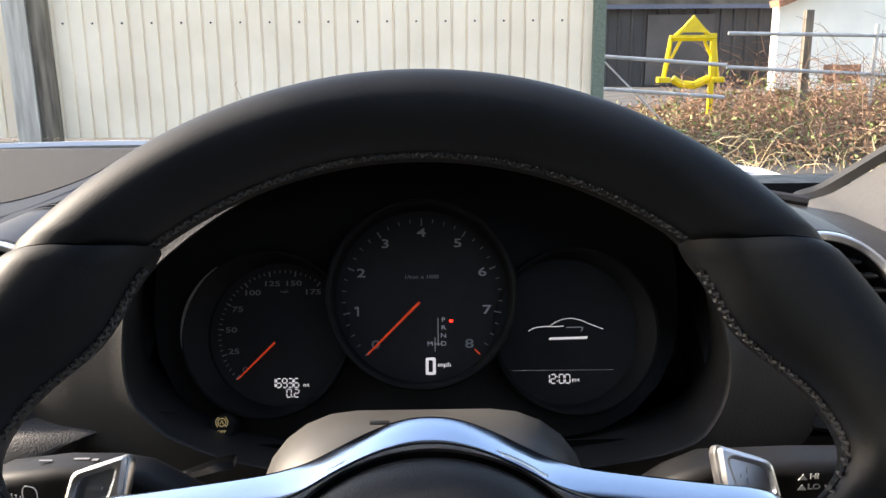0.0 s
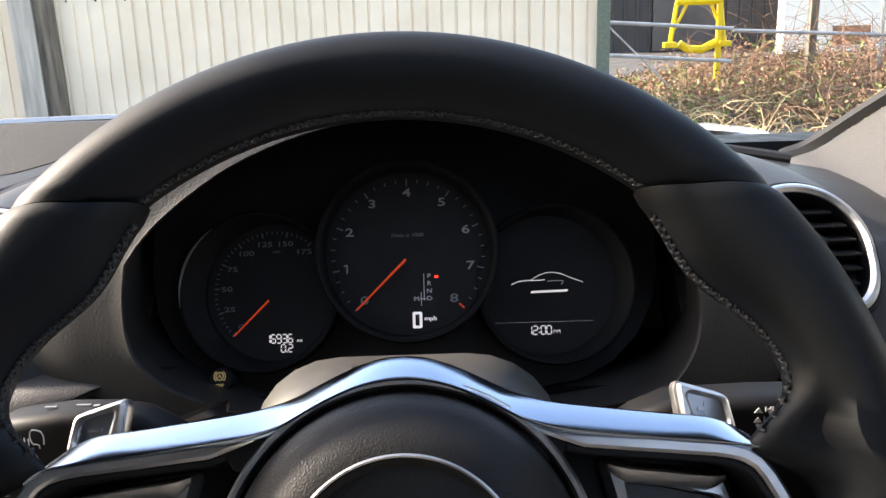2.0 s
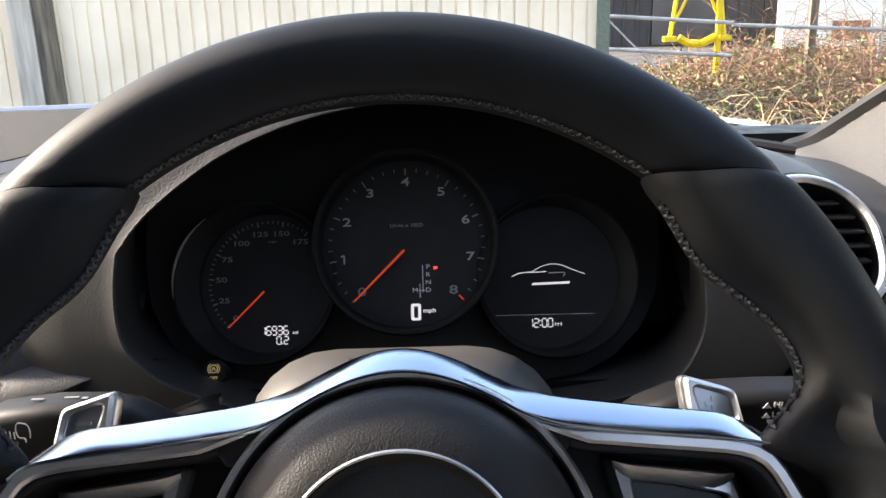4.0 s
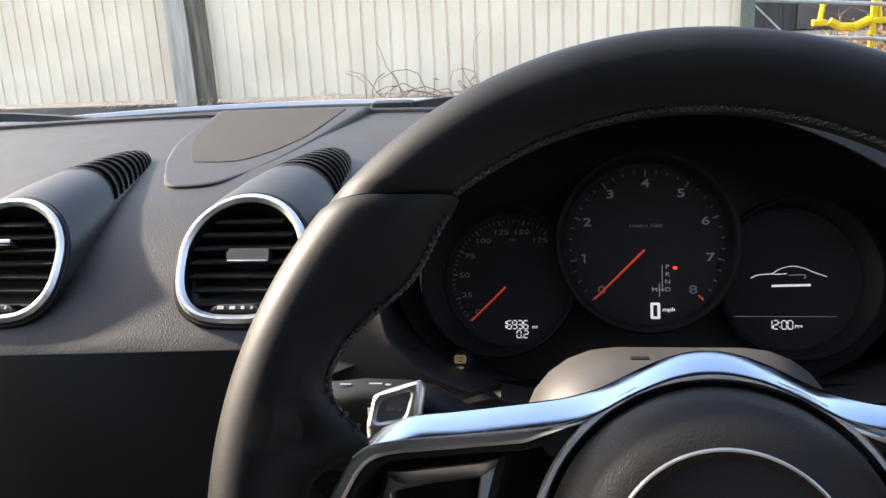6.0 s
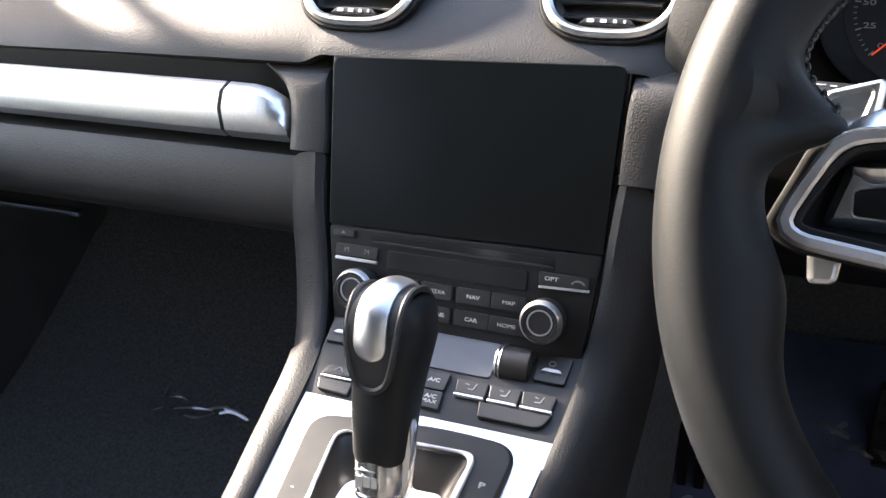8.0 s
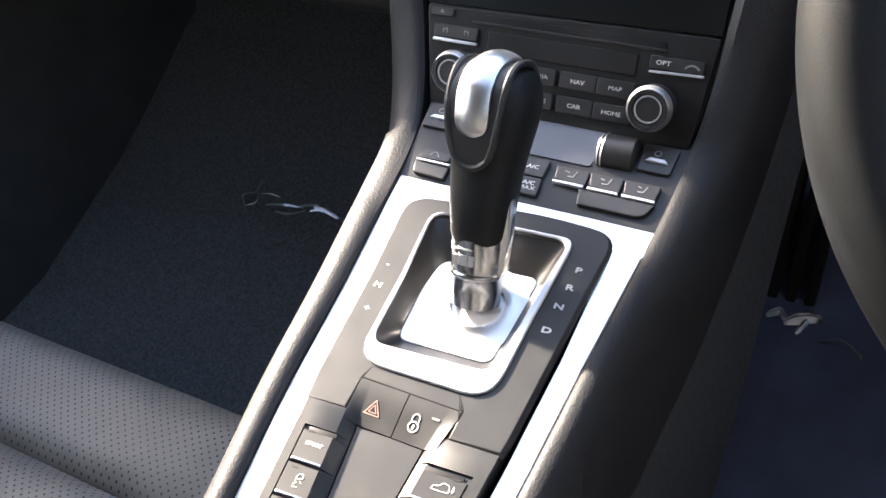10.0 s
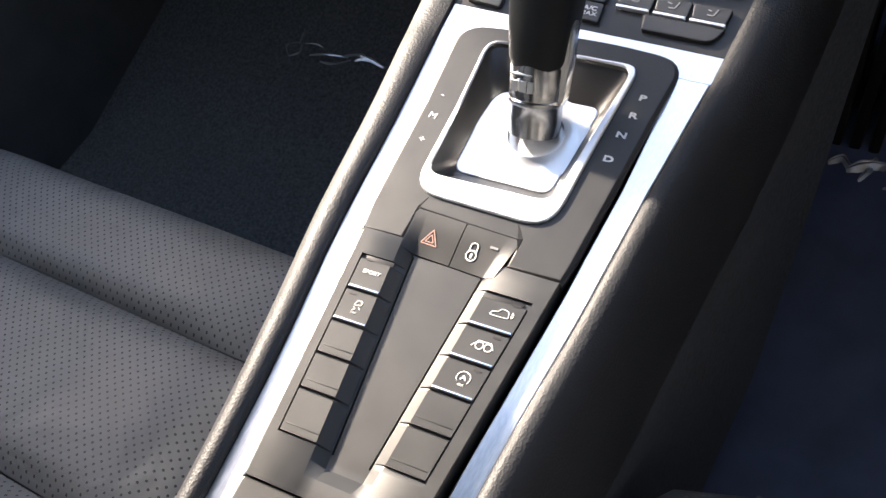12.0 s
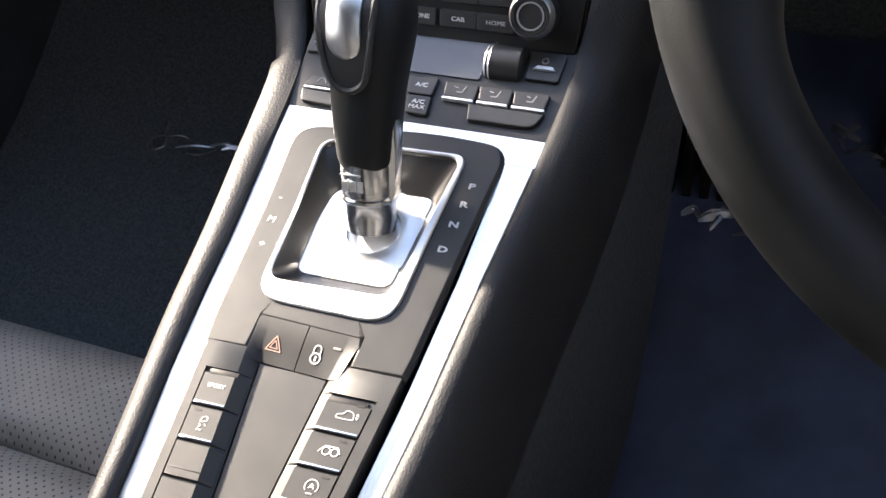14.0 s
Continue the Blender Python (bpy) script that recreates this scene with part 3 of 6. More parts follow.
part("roof", loft([[(x, y, z - 30 * (abs(x) / 550) ** 3) for x in (-550, -400, -200, 0, 200, 400, 550)] + [(x, y, z + 18 - 30 * (abs(x) / 550) ** 3) for x in (550, 400, 200, 0, -200, -400, -550)] for y, z in ((170, 1296), (60, 1316), (-200, 1324), (-450, 1312), (-700, 1262))]), LINER, shell, "dark fabric headliner")
part("hatch_panel", loft([[(-560, -700, 1255), (560, -700, 1255), (560, -700, 1275), (-560, -700, 1275)], [(-620, -1150, 1130), (620, -1150, 1130), (620, -1150, 1150), (-620, -1150, 1150)]]), LINER, shell)
for s in (-1, 1):
    # the driver's door rises unseen into its window opening, added to block light
    part("door", loft([[(s * (w - 70), y, 240), (s * (w - 55), y, 560), (s * (w - 60), y, 700), (s * (w - 40), y, 880 if s < 0 else block_top), (s * (w + 20), y, 890 if s < 0 else block_top + 10), (s * (w + 95), y, 700), (s * (w + 110), y, 420), (s * (w + 40), y, 240)] for w, y, block_top in ((sill(880), 880, 800), (sill(700), 700, 810), (sill(480), 480, 850), (sill(320), 320, 1000), (755, 200, 1190), (755, -420, 1190))]), DOORSKIN, shell, "dark door lining")
    part("quarter_panel", loft([[(s * 640, y, 240), (s * 640, y, z), (s * 860, y, z - 30), (s * 860, y, 240)] for y, z in ((-260, 1270), (-420, 1290), (-800, 1240))]), PAINT, shell)
    if s > 0:
        edge_ = [(646, 762, 850), (646, 757, 915), (650, 755, 930), (669, 750, 938.5), (684, 737, 953), (697, 712, 973), (712, 668, 1003), (722, 580, 1060), (712, 450, 1130), (670, 320, 1210), (585, 190, 1305)]
        part("windscreen_pillar", loft([[(cx, cy, cz), (cx + 2, cy - 12 * k, cz - 1), (cx - 3 * k, cy - 70 * k, cz - 3), (cx - 12 * k, cy - 140 * k, cz - 6), (cx - 18 * k, cy - 230 * k, cz - 10), (cx + 150, cy - 240 * k, cz - 10), (cx + 190, cy - 60, cz), (cx + 14, cy + 14, cz + 2)] for cx, cy, cz, k in ((*p, max(0.25, min(1.0, (1180 - p[2]) / 220))) for p in [edge_[0]] + smooth_path(edge_[1:], 40))]), FELT, shell, "grey fabric pillar trim")
        part("screen_border", loft([[(cx - 6, cy + 8, cz + 3), (cx + 1, cy + 3, cz), (cx + 5, cy + 16, cz + 4), (cx - 4, cy + 16, cz + 6)] for cx, cy, cz in smooth_path(edge_[1:], 40)]), RUBBER, shell, "black glass border")
    else:
        part("windscreen_pillar", loft([[(s * (cx - 38), cy + 14, cz), (s * (cx - 22), cy - 26, cz + 6), (s * (cx + 14), cy - 40, cz + 6), (s * (cx + (190 if s > 0 else 36)), cy - (110 if s > 0 else 30), cz + 10), (s * (cx + (200 if s > 0 else 44)), cy - (60 if s > 0 else 10), cz + 10), (s * (cx + 20), cy + 40, cz)] for cx, cy, cz in ((700, 850, 806), (706, 815, 878), (738, 790, 914), (802, 750, 966), (830, 660, 1036), (820, 600, 1124), (805, 540, 1200), (776, 460, 1262), (690, 330, 1290), (585, 190, 1305))]), FELT, shell, "grey fabric pillar trim")
        part("screen_border", loft([[(s * (cx - 60), cy + 20, cz + 4), (s * (cx - 36), cy + 16, cz + 2), (s * (cx - 30), cy + 30, cz + 6), (s * (cx - 58), cy + 32, cz + 8)] for cx, cy, cz in ((700, 866, 814), (706, 831, 883), (738, 806, 919), (802, 766, 971), (830, 676, 1041), (820, 616, 1129), (805, 556, 1205), (776, 476, 1267), (690, 346, 1295), (585, 206, 1310))]), RUBBER, shell, "black glass border")
    part("fender", loft([[(s * (740 + 60 * k) - 110, y, z - 60), (s * (740 + 60 * k) - 60, y, z - 8), (s * (740 + 60 * k), y, z + 8), (s * (740 + 60 * k) + 60, y, z - 10), (s * (740 + 60 * k) + 120, y, z - 110)] for k, y, z in ((0, 950, 905), (0, 1100, 900), (0, 1300, 880), (0, 1550, 836), (0, 1800, 780), (-0.8, 2050, 700))], closed=False), PAINT, shell)
part("bonnet", loft([[(x, y, z - 60 * (abs(x) / 700) ** 2 * k) for x in (-700, -560, -350, 0, 350, 560, 700)] for y, z, k in ((990, 955, 0.6), (1150, 925, 0.8), (1500, 850, 0.9), (1900, 740, 1), (2150, 640, 1))], closed=False), PAINT, shell)
def dip(x):
    """How far the cowl falls towards the driver's pillar."""
    return 26 * (max(0.0, x - 280) / 440) ** 1.4


part("cowl", loft([[(x, 985 - 150 * (abs(x) / 740) ** 2, 955 - 26 * (abs(x) / 740) ** 2 - dip(x)), (x, 930 - 150 * (abs(x) / 740) ** 2, 960 - 16 * (abs(x) / 740) ** 2 - dip(x)), (x, 850 - 150 * (abs(x) / 740) ** 2, 962 - 18 * (abs(x) / 740) ** 2 - dip(x)), (x, 800 - 130 * (abs(x) / 740) ** 2, 930 - dip(x))] for x in range(-740, 741, 74)], closed=False), RUBBER, shell)
part("cowl_edge", tube([(x, 992 - 150 * (abs(x) / 740) ** 2, 958 - 30 * (abs(x) / 740) ** 2 - dip(x)) for x in range(-740, 741, 74)], 5, 6), PAINT, shell)
part("bulkhead", loft([[(-640, -780, 240), (-640, -760, 1235), (640, -760, 1235), (640, -780, 240)], [(-640, -830, 240), (-640, -830, 1235), (640, -830, 1235), (640, -830, 240)]]), CARPET, shell)
part("engine_cover", loft([[(-640, -760, 900), (640, -760, 900), (640, -760, 860), (-640, -760, 860)], [(-600, -1700, 860), (600, -1700, 860), (600, -1700, 800), (-600, -1700, 800)]]), CARPET, shell)
part("floor_pan", loft([[(-740, y, z - 30), (740, y, z - 30), (740, y, z), (-740, y, z)] for y, z in ((-790, 290), (250, 300), (420, 340), (600, 430), (760, 540), (860, 700))]), CARPET, shell, "dark carpeted floor")
part("firewall", loft([[(-740, 860, 690), (740, 860, 690), (740, 890, 690), (-740, 890, 690)], [(-740, 830, 935), (740, 830, 935), (740, 880, 935), (-740, 880, 935)]]), BLACK, shell)

for s in (-1, 1):
    for y in (1.32, -1.18):
        wh = part("wheel", lathe([(130, -105), (210, -105), (226, -95), (226, 95), (210, 105), (130, 105)], 40, hollow=True), RUBBER, shell, "black tyre", at=Matrix.Translation((CX + s * 0.72, y, 0.31)) @ Matrix.Rotation(radians(90), 4, "Y") @ Matrix.Diagonal((1.37, 1.37, 1, 1)))
        part("rim", lathe([(0.01, -60), (40, -66), (128, -40), (131, 60), (0.01, 40)], 40), ALUDARK, wh, "silver wheel rim", at=Matrix.Translation((CX + s * 0.72, y, 0.31)) @ Matrix.Rotation(radians(90), 4, "Y") @ Matrix.Diagonal((1.37, 1.37, 1, 1)))

for x0, x1 in ((-890, -560), (-250, -40)):
    w = thing("wiper", Matrix.Translation((0, 0, 0)), "black wiper arm parked on the cowl", "wiper", group="wipers")
    part("arm", loft([[(lerp(x0, x1, t), 905 - 120 * abs(lerp(x0, x1, t) / 1000 + 0.324) ** 2 + dy, 958 + 6 * math.sin(math.pi * t) + dz) for dy, dz in ((-8, 0), (8, 0), (5, 10 * math.sin(math.pi * (0.12 + 0.8 * t))), (-5, 10 * math.sin(math.pi * (0.12 + 0.8 * t))))] for t in (0, 0.05, 0.1, 0.2, 0.35, 0.5, 0.7, 0.85, 0.95, 1)]), RUBBER, w)
    part("cap", box(x0 - 4, 885, 955, x0 + 40, 905, 971, 4), RUBBER, w)

# ---- dashboard ----
dash = thing("dashboard", Matrix.Translation((0, 0, 0)), "dark grey grained leather dashboard, sunlit across its front roll", "dashboard")


def dash_section(x):
    c = min(1.0, abs(x - 1000 * CX) / 760) ** 2
    over = max(0.0, min(1.0, (x + 444) / 18, (-212 - x) / 18))
    over = over * over * (3 - 2 * over)
    pts = [(845, 925), (822, 962), (797, 973), (700, 967), (610, 958), (550, 947), (503, 932.5), (474, 918), (452, 903)] + [(lerp(a, c, over), lerp(b, d, over)) for (a, b), (c, d) in zip([(439, 892.5), (431, 883.5), (428, 877), (437, 871.5)], [(440, 893), (432.5, 887), (429.5, 882.5), (438, 879.5)])]
    far = [1, 1, 1, 0.7, 0.4, 0.2, 0, 0, 0, 0, 0, 0, 0]
    inside = 1.0 if -165 < x < 158 else 0.0
    out = []
    for i, (y, z) in enumerate(pts):
        y -= 130 * c * far[i]
        z -= 28 * c * (far[i] + (0.4 if i > 4 else 0))
        if x > 80 and i <= 5:
            z -= 20 * ((x - 80) / 260) ** 1.3
        for x0, x1 in ((-240, -166), (228, 159)):
            q = (x - x0) / (x1 - x0)
            if 0 < q < 1.02 and i >= 5:
                y += 52 * min(1.0, q) ** 2 * min(1.0, (i - 4) / 3)
        if inside and i >= 4:
            y = max(y, 560 - 6 * (i - 5))
        out.append((x, y, z))
    return out


xs = [-1075, -1040, -980, -900, -800, -700, -600, -500, -460, -444, -440, -436, -432, -428, -425, -411, -330, -243, -236, -230, -226, -222, -218, -214, -210, -196, -184, -174, -166.5, -164, -100, 0, 100, 157, 159.5, 168, 178, 190, 204, 218, 232, 260, 320, 380, 425]
part("upper_panel", loft([dash_section(x) for x in xs], closed=False), DASH, dash)
part("far_lip", tube([(x, 802 - 130 * min(1.0, abs(x - 1000 * CX) / 760) ** 2, 972 - 22 * min(1.0, abs(x - 1000 * CX) / 760) ** 2 - 20 * (max(0.0, x - 80) / 260) ** 1.3) for x in range(-1070, 311, 60)], 5, 8), DASH, dash)
# padded frame on both sides of the screen
for sd, edge in ((-1, ((46.8, 115, 87.2, 3.0), (60, 115.6, 88, 2.4), (75, 117.2, 89.6, 1.6), (82, 119.6, 90.6, 1.0), (88, 123.6, 91.4, 0.0), (93, 129.6, 92, -1.6), (97, 137, 92.3, -4.4), (101, 146, 92.6, -9.0), (105, 156, 92.9, -15.0), (109, 166, 93.2, -22.0))), (1, ((46.8, 126, 97.2, 5.4), (60, 126.4, 97.2, 5.4), (75, 127.4, 97.4, 5.4), (82, 129, 97.5, 5.2), (88, 132, 97.7, 4.8), (93, 137, 97.8, 4.0), (97, 143.4, 98, 2.8), (101, 152, 98, 0.8), (105, 163, 98, -2.4), (109, 175, 98, -7.0), (113, 188, 98, -12.0)))):
    part("screen_surround", loft([[(sd * a, v, -40), (sd * a, v, n - 6), (sd * (a - 1.2), v, n - 2.2), (sd * (a - 4), v, n - 0.4), (sd * (a - 8), v, n), (sd * (b + 4), v, n), (sd * (b + 1.2), v, n - 0.9), (sd * b, v, n - 3.5), (sd * b, v, -40)] for v, a, b, n in edge]), DASH, dash, at=STACK)
# lower driver panel
part("knee_panel", loft([[(x, 452, 858), (x, 470, 800), (x, 520, 720), (x, 600, 690)] for x in (-195, -100, 0, 150, 300, 425)], closed=False), BLACK, dash, "dark plastic knee panel")
# passenger side: trim strip, glovebox
part("trim_strip", loft([[(x, 424, 826), (x, 414, 827), (x, 408, 834), (x, 408, 849), (x, 414, 859), (x, 424, 862), (x, 440, 844)] for x in (-1060, -800, -600, -498)]), BRUSHED, dash, "brushed aluminium trim strip")
part("trim_end", loft([[(x, 424, 826), (x, 414, 827), (x, 408, 834), (x, 408, lerp(849, 837, t)), (x, 414, lerp(859, 840, t)), (x, 424, lerp(862, 842, t)), (x, 440, 837)] for x, t in ((-495, 0), (-475, 0.02), (-464, 0.12), (-455, 0.35), (-450, 0.65), (-447, 1))]), BRUSHED, dash, "brushed aluminium trim end")
part("trim_recess", loft([[(x, 452, 862), (x, 434, 872), (x, 436, 822), (x, 460, 820)] for x in (-1060, -600, -444)]), BLACK, dash)
part("glovebox_lid", loft([[(x, 418, 821), (x, 411, 819.5), (x, 406.5, 814), (x, 402, 803), (x, 397.5, 789), (x, 397, 777), (x, 400.5, 768.5), (x, 410, 762.5), (x, 440, 757), (x, 470, 790), (x, 450, 821)] for x in (-1060, -800, -600, -441)]), DASH, dash, "dark grained glovebox lid")
part("under_dash", loft([[(x, 440, 760), (x, 560, 740), (x, 800, 720), (x, 800, 860), (x, 460, 850)] for x in (-1060, -447)]), BLACK, dash)
part("glovebox_light_bar", box(-745, 408, 749, -645, 416, 753, 1.5), CHROME, dash)

# speaker cover on the dash top
SPK = plane_frame((-0.33, 0.70, 0.9670), 6.4, flat=True)
speaker = thing("speaker_cover", SPK, "grey moulded speaker cover with a dark mesh grille", "speaker")
part("surround", prism(rounded([(-16, -128), (20, -124), (47, -84), (68, -12), (94, 100), (-54, 100), (-57, -5), (-40, -75)], [14, 14, 24, 30, 2, 2, 30, 20], 8), -14, 1.2, 2.4), DASH, speaker)
part("grille", prism(rounded([(-17, -70), (22, -72), (44, -42), (60, -2), (73, 90), (-51, 92), (-46, 14), (-31, -38)], [8, 16, 16, 24, 2, 2, 24, 20], 8), 1.2, 1.8, 0.4), shader("speaker_mesh", (0.0145, 0.0143, 0.0138), 0.8, vary=0.15, vary_scale=200, cells=0.9, cell_scale=1300), speaker, "fine dark mesh")

# ---- air vents ----
VENT = Matrix.Translation((-0.33, 0.4725, 0.935)) @ plane_frame((0, 0, 0), 40)


def vent_outline(r, n=56):
    out = []
    for i in range(n):
        a = 2 * math.pi * i / n + math.pi / 2
        x, y = r * math.cos(a), r * math.sin(a)
        if y < 0:
            y = -1.0 * r * abs(math.sin(a)) ** 0.68
            x = math.copysign(r * abs(math.cos(a)) ** 0.68, x)
        out.append((x, y))
    return out


def vent(u, v, tip, knob, chrome_knob, slats=True):
    """A round dash vent with a flat foot; tip is where its pod runs out, in metres in the world."""
    m = VENT @ Matrix.Translation((u * MM, v * MM, 0)) @ Matrix.Diagonal((0.93, 0.977, 1, 1))
    ob = thing("air_vent", m, "round air vent with satin silver ring and black slats", "air vent", group="dash air vents")
    o, i = vent_outline(44.3), vent_outline(38.6)
    part("ring_seat", frame_ring(vent_outline(46.8), vent_outline(44.4), -14, -0.5, 0.8), BLACK, ob)
    part("ring", frame_ring(o, i, -6, 3.5, 2.2), ALU, ob, "satin silver ring")
    part("well", loft([[(x, y, 0) for x, y in i], [(x * 0.96, y * 0.96, -30) for x, y in i]]), BLACK, ob)
    well = ob.children[-1]
    # open front: drop the near cap
    bm = bmesh.new()
    bm.from_mesh(well.data)
    bmesh.ops.delete(bm, geom=[f for f in bm.faces if len(f.verts) > 8 and all(q.co.z > -0.001 for q in f.verts)], context="FACES_ONLY")
    bm.to_mesh(well.data)
    bm.free()
    for k in range(7):
        y = 28 - 9.4 * k
        if y < -26:
            half = 29
        else:
            half = math.sqrt(max(1, 36.5 ** 2 - y * y))
        part("slat", loft([[(x, y + 2.4, -9), (x, y + 3.0, -8.4), (x, y - 2.6, -1 - 0.0), (x, y - 3.4, -1.8), (x, y - 0.5, -14), (x, y + 1.0, -14)] for x in (-half, 0, half)]), SOFT, ob)
    kx, ky = knob
    lo, hi = (1.0, 4.2) if chrome_knob else (-4.6, 5.0)
    part("slider", loft([[(kx - 14, ky + lo, z - 1), (kx + 14, ky + lo, z - 1), (kx + 14.5, ky + lerp(lo, hi, 0.6), z + 0.6), (kx + 13, ky + hi, z - 2), (kx - 13, ky + hi, z - 2), (kx - 14.5, ky + lerp(lo, hi, 0.6), z + 0.6)] for z in (-10, -2, 2.5)]), KEY, ob, "sliding louvre tab")
    part("slider_bead", box(kx - 13.5, ky + (2.0 if chrome_knob else -4.8), 0.2, kx + 13.5, ky + (4.8 if chrome_knob else -3.8), 2.8 if chrome_knob else 3.0, 0.5), ALU if chrome_knob else ALUDARK, ob)
    wheel_ = part("flow_wheel", prism(rounded([(-19, -36.5), (19, -36.5), (13, -31), (-13, -31)], 4), -12, 0.5, 1.2), SOFT, ob)
    for k, wd in ((-10, 4.5), (-2, 4), (5, 2.5), (11, 1.5)):
        part("mark", prism(rrect(k - wd / 2, -34.8, k + wd / 2, -32.6, 0.5, 2), 0.5, 0.8), INK, wheel_)
    # pod that carries the vent
    inv = m.inverted()
    tp = inv @ Vector(tip) * 1000
    base = vent_outline(47.2)
    back = inv.to_3x3() @ Vector((0, 1, 0.06))

    def pod_point(s, i):
        x, y = base[i]
        c = Vector((x, y, -2))
        grow = 1.0 + 0.05 * math.sin(math.pi * min(1, s * 2))
        f = (1 - s) ** 0.52
        p = Vector((c.x * grow * f, c.y * grow * f, 0)) + Vector((tp.x, tp.y, tp.z)) * s + Vector((0, 0, -2)) * (1 - s)
        # keep the crown of the pod high near the vent
        p += back * 16 * math.sin(math.pi * s) * (0.5 + 0.5 * y / 45)
        return p
    steps = [0, 0.03, 0.1, 0.2, 0.32, 0.45, 0.6, 0.75, 0.88, 0.97]
    part("pod", loft([[pod_point(s, i) for i in range(56)] for s in steps], caps=False), PODSKIN, ob, "smooth dark pod")
    if slats:
        for k in range(10):
            s0 = 0.32 + 0.06 * k
            arc = list(range(45, 56)) + [0, 1, 2, 3]
            nrm = inv.to_3x3() @ Vector((0.25, -0.15, 1)).normalized() * 1.1
            rows = [[pod_point(s0 + ds, j) + nrm for j in arc] for ds in (0, 0.034)]
            part("demister_slot", loft(rows, closed=False), HOLE, ob)
    return ob


vent(-81.3, -5.2, (-0.396, 0.650, 0.9590), (-10, 8.5), True)
vent(78.2, -5.2, (-0.2265, 0.632, 0.9600), (4, 1.0), False)
vent(553, -5, (0.215, 0.62, 0.955), (0, 4), False, slats=False)

# ---- instrument cluster ----
cluster = thing("instrument_cluster", DIAL, "three-dial instrument cluster, engine off, under a leather hood", "instrument cluster")
LIP = [(-156.5, 945), (-146, 958.5), (-133, 970.5), (-116, 983), (-97, 994.5), (-69, 1006), (-38, 1014), (-4, 1018), (32, 1015), (62, 1006.5), (92, 993.5), (121, 975), (137, 955), (146, 938),
       (151, 918), (151, 900), (145, 884), (133, 871), (103, 863), (50, 858), (-4, 857), (-60, 859), (-97, 864), (-132, 876), (-147, 887), (-155, 897), (-158.5, 912), (-158.5, 930)]
MID = (-4, 935)


def lip_ring(y, grow, up=0.0, wide=0.0, tilt=0.22, low=0.5):
    """The hood's outline at depth y, grown outward by so many millimetres."""
    out = []
    for p in smooth_path([(a, b, 0) for a, b in LIP + LIP[:1]], 85)[:-1]:
        d = Vector((p.x - MID[0], p.y - MID[1]))
        d.normalize()
        g = grow + wide * max(0.0, min(1.0, 0.75 - d.y))
        out.append((p.x + d.x * g, y + (p.y - 935) * tilt, p.y + d.y * g * (1.0 if d.y > 0 else low) + (up if d.y > 0 else 0)))
    return out


hood_rings = [lip_ring(510, 14, low=1.5), lip_ring(470, 6, low=1.6), lip_ring(436, 0), lip_ring(433.6, 0.3), lip_ring(432.8, 1.0), lip_ring(433.4, 2.2), lip_ring(435.6, 4.8, wide=6), lip_ring(438.6, 8.6, wide=22), lip_ring(442.4, 12, wide=38), lip_ring(449, 14.5, wide=50), lip_ring(520, 17, -2, wide=58), lip_ring(560, 14, -12, wide=56), lip_ring(620, 6, -32, wide=40), lip_ring(690, 0, -56, wide=10)]
part("hood", loft(hood_rings, caps=False), HOODSKIN, cluster, "dark grained leather hood", at=ROOT)
part("backing", prism([(x, y) for x, y in rrect(-157, -84, 152, 86, 72)], -16, -12), BLACK, cluster)


def gauge(name, cx, cy, r, face_r, lift, label, shift=0.0):
    """Dial with its bezel and face, the bezel's mouth shifted outward; returns the dial part, in the cluster's frame."""
    rings = [[(x, y, z) for x, y in circle(cx + o, cy, q, 64)] for q, z, o in ((r, -12, shift), (r, lift - 2, shift), (r - 0.8, lift, shift), (r - 2.2, lift, shift), (r - 3.4, lift - 1.2, shift), (face_r + 1, -3, 0), (face_r, -6, 0), (face_r, -12, 0))]
    g = part(name, loft(rings), BEZEL, cluster, label)
    part("face", lathe([(face_r + 1.5, -9), (face_r + 1.5, -5.5), (0.01, -5.5)], 64, cx, cy), FACE, g)
    return g


speedo = gauge("speedometer", -81, -22.5, 48.5, 41, 4, "black speedometer dial", -8)
tacho = gauge("rev_counter", 0.3, -2.0, 54, 49, 9, "black rev counter dial")
info = gauge("info_display", 83, -23, 48.5, 42, 4, "round dark display", 5)
# the highlight on the bezel's left edge, modelled as a thin bright bar
part("bezel_glint", tube([(-89 + 47.6 * math.cos(radians(a)), -22.5 + 47.6 * math.sin(radians(a)), 4.0) for a in range(126, 193, 4)], [0.15 + 0.75 * math.sin(math.pi * k / 16) for k in range(17)], 6), ALU, speedo)


def marks(cx, cy, r0, r1, a0, step, n, every, mat, dial, z=-5.5):
    major, minor = [], []
    for k in range(n):
        a = radians(a0 - step * k)
        big = k % every == 0
        d = Vector((math.cos(a), math.sin(a)))
        q = line((cx + d.x * (r0 if big else r0 + (r1 - r0) * 0.45), cy + d.y * (r0 if big else r0 + (r1 - r0) * 0.45)), (cx + d.x * r1, cy + d.y * r1), 0.75 if big else 0.45, z, z + 0.25)
        (major if big else minor).append(q)
    part("scale_marks", merge(*major, *minor), mat, dial)


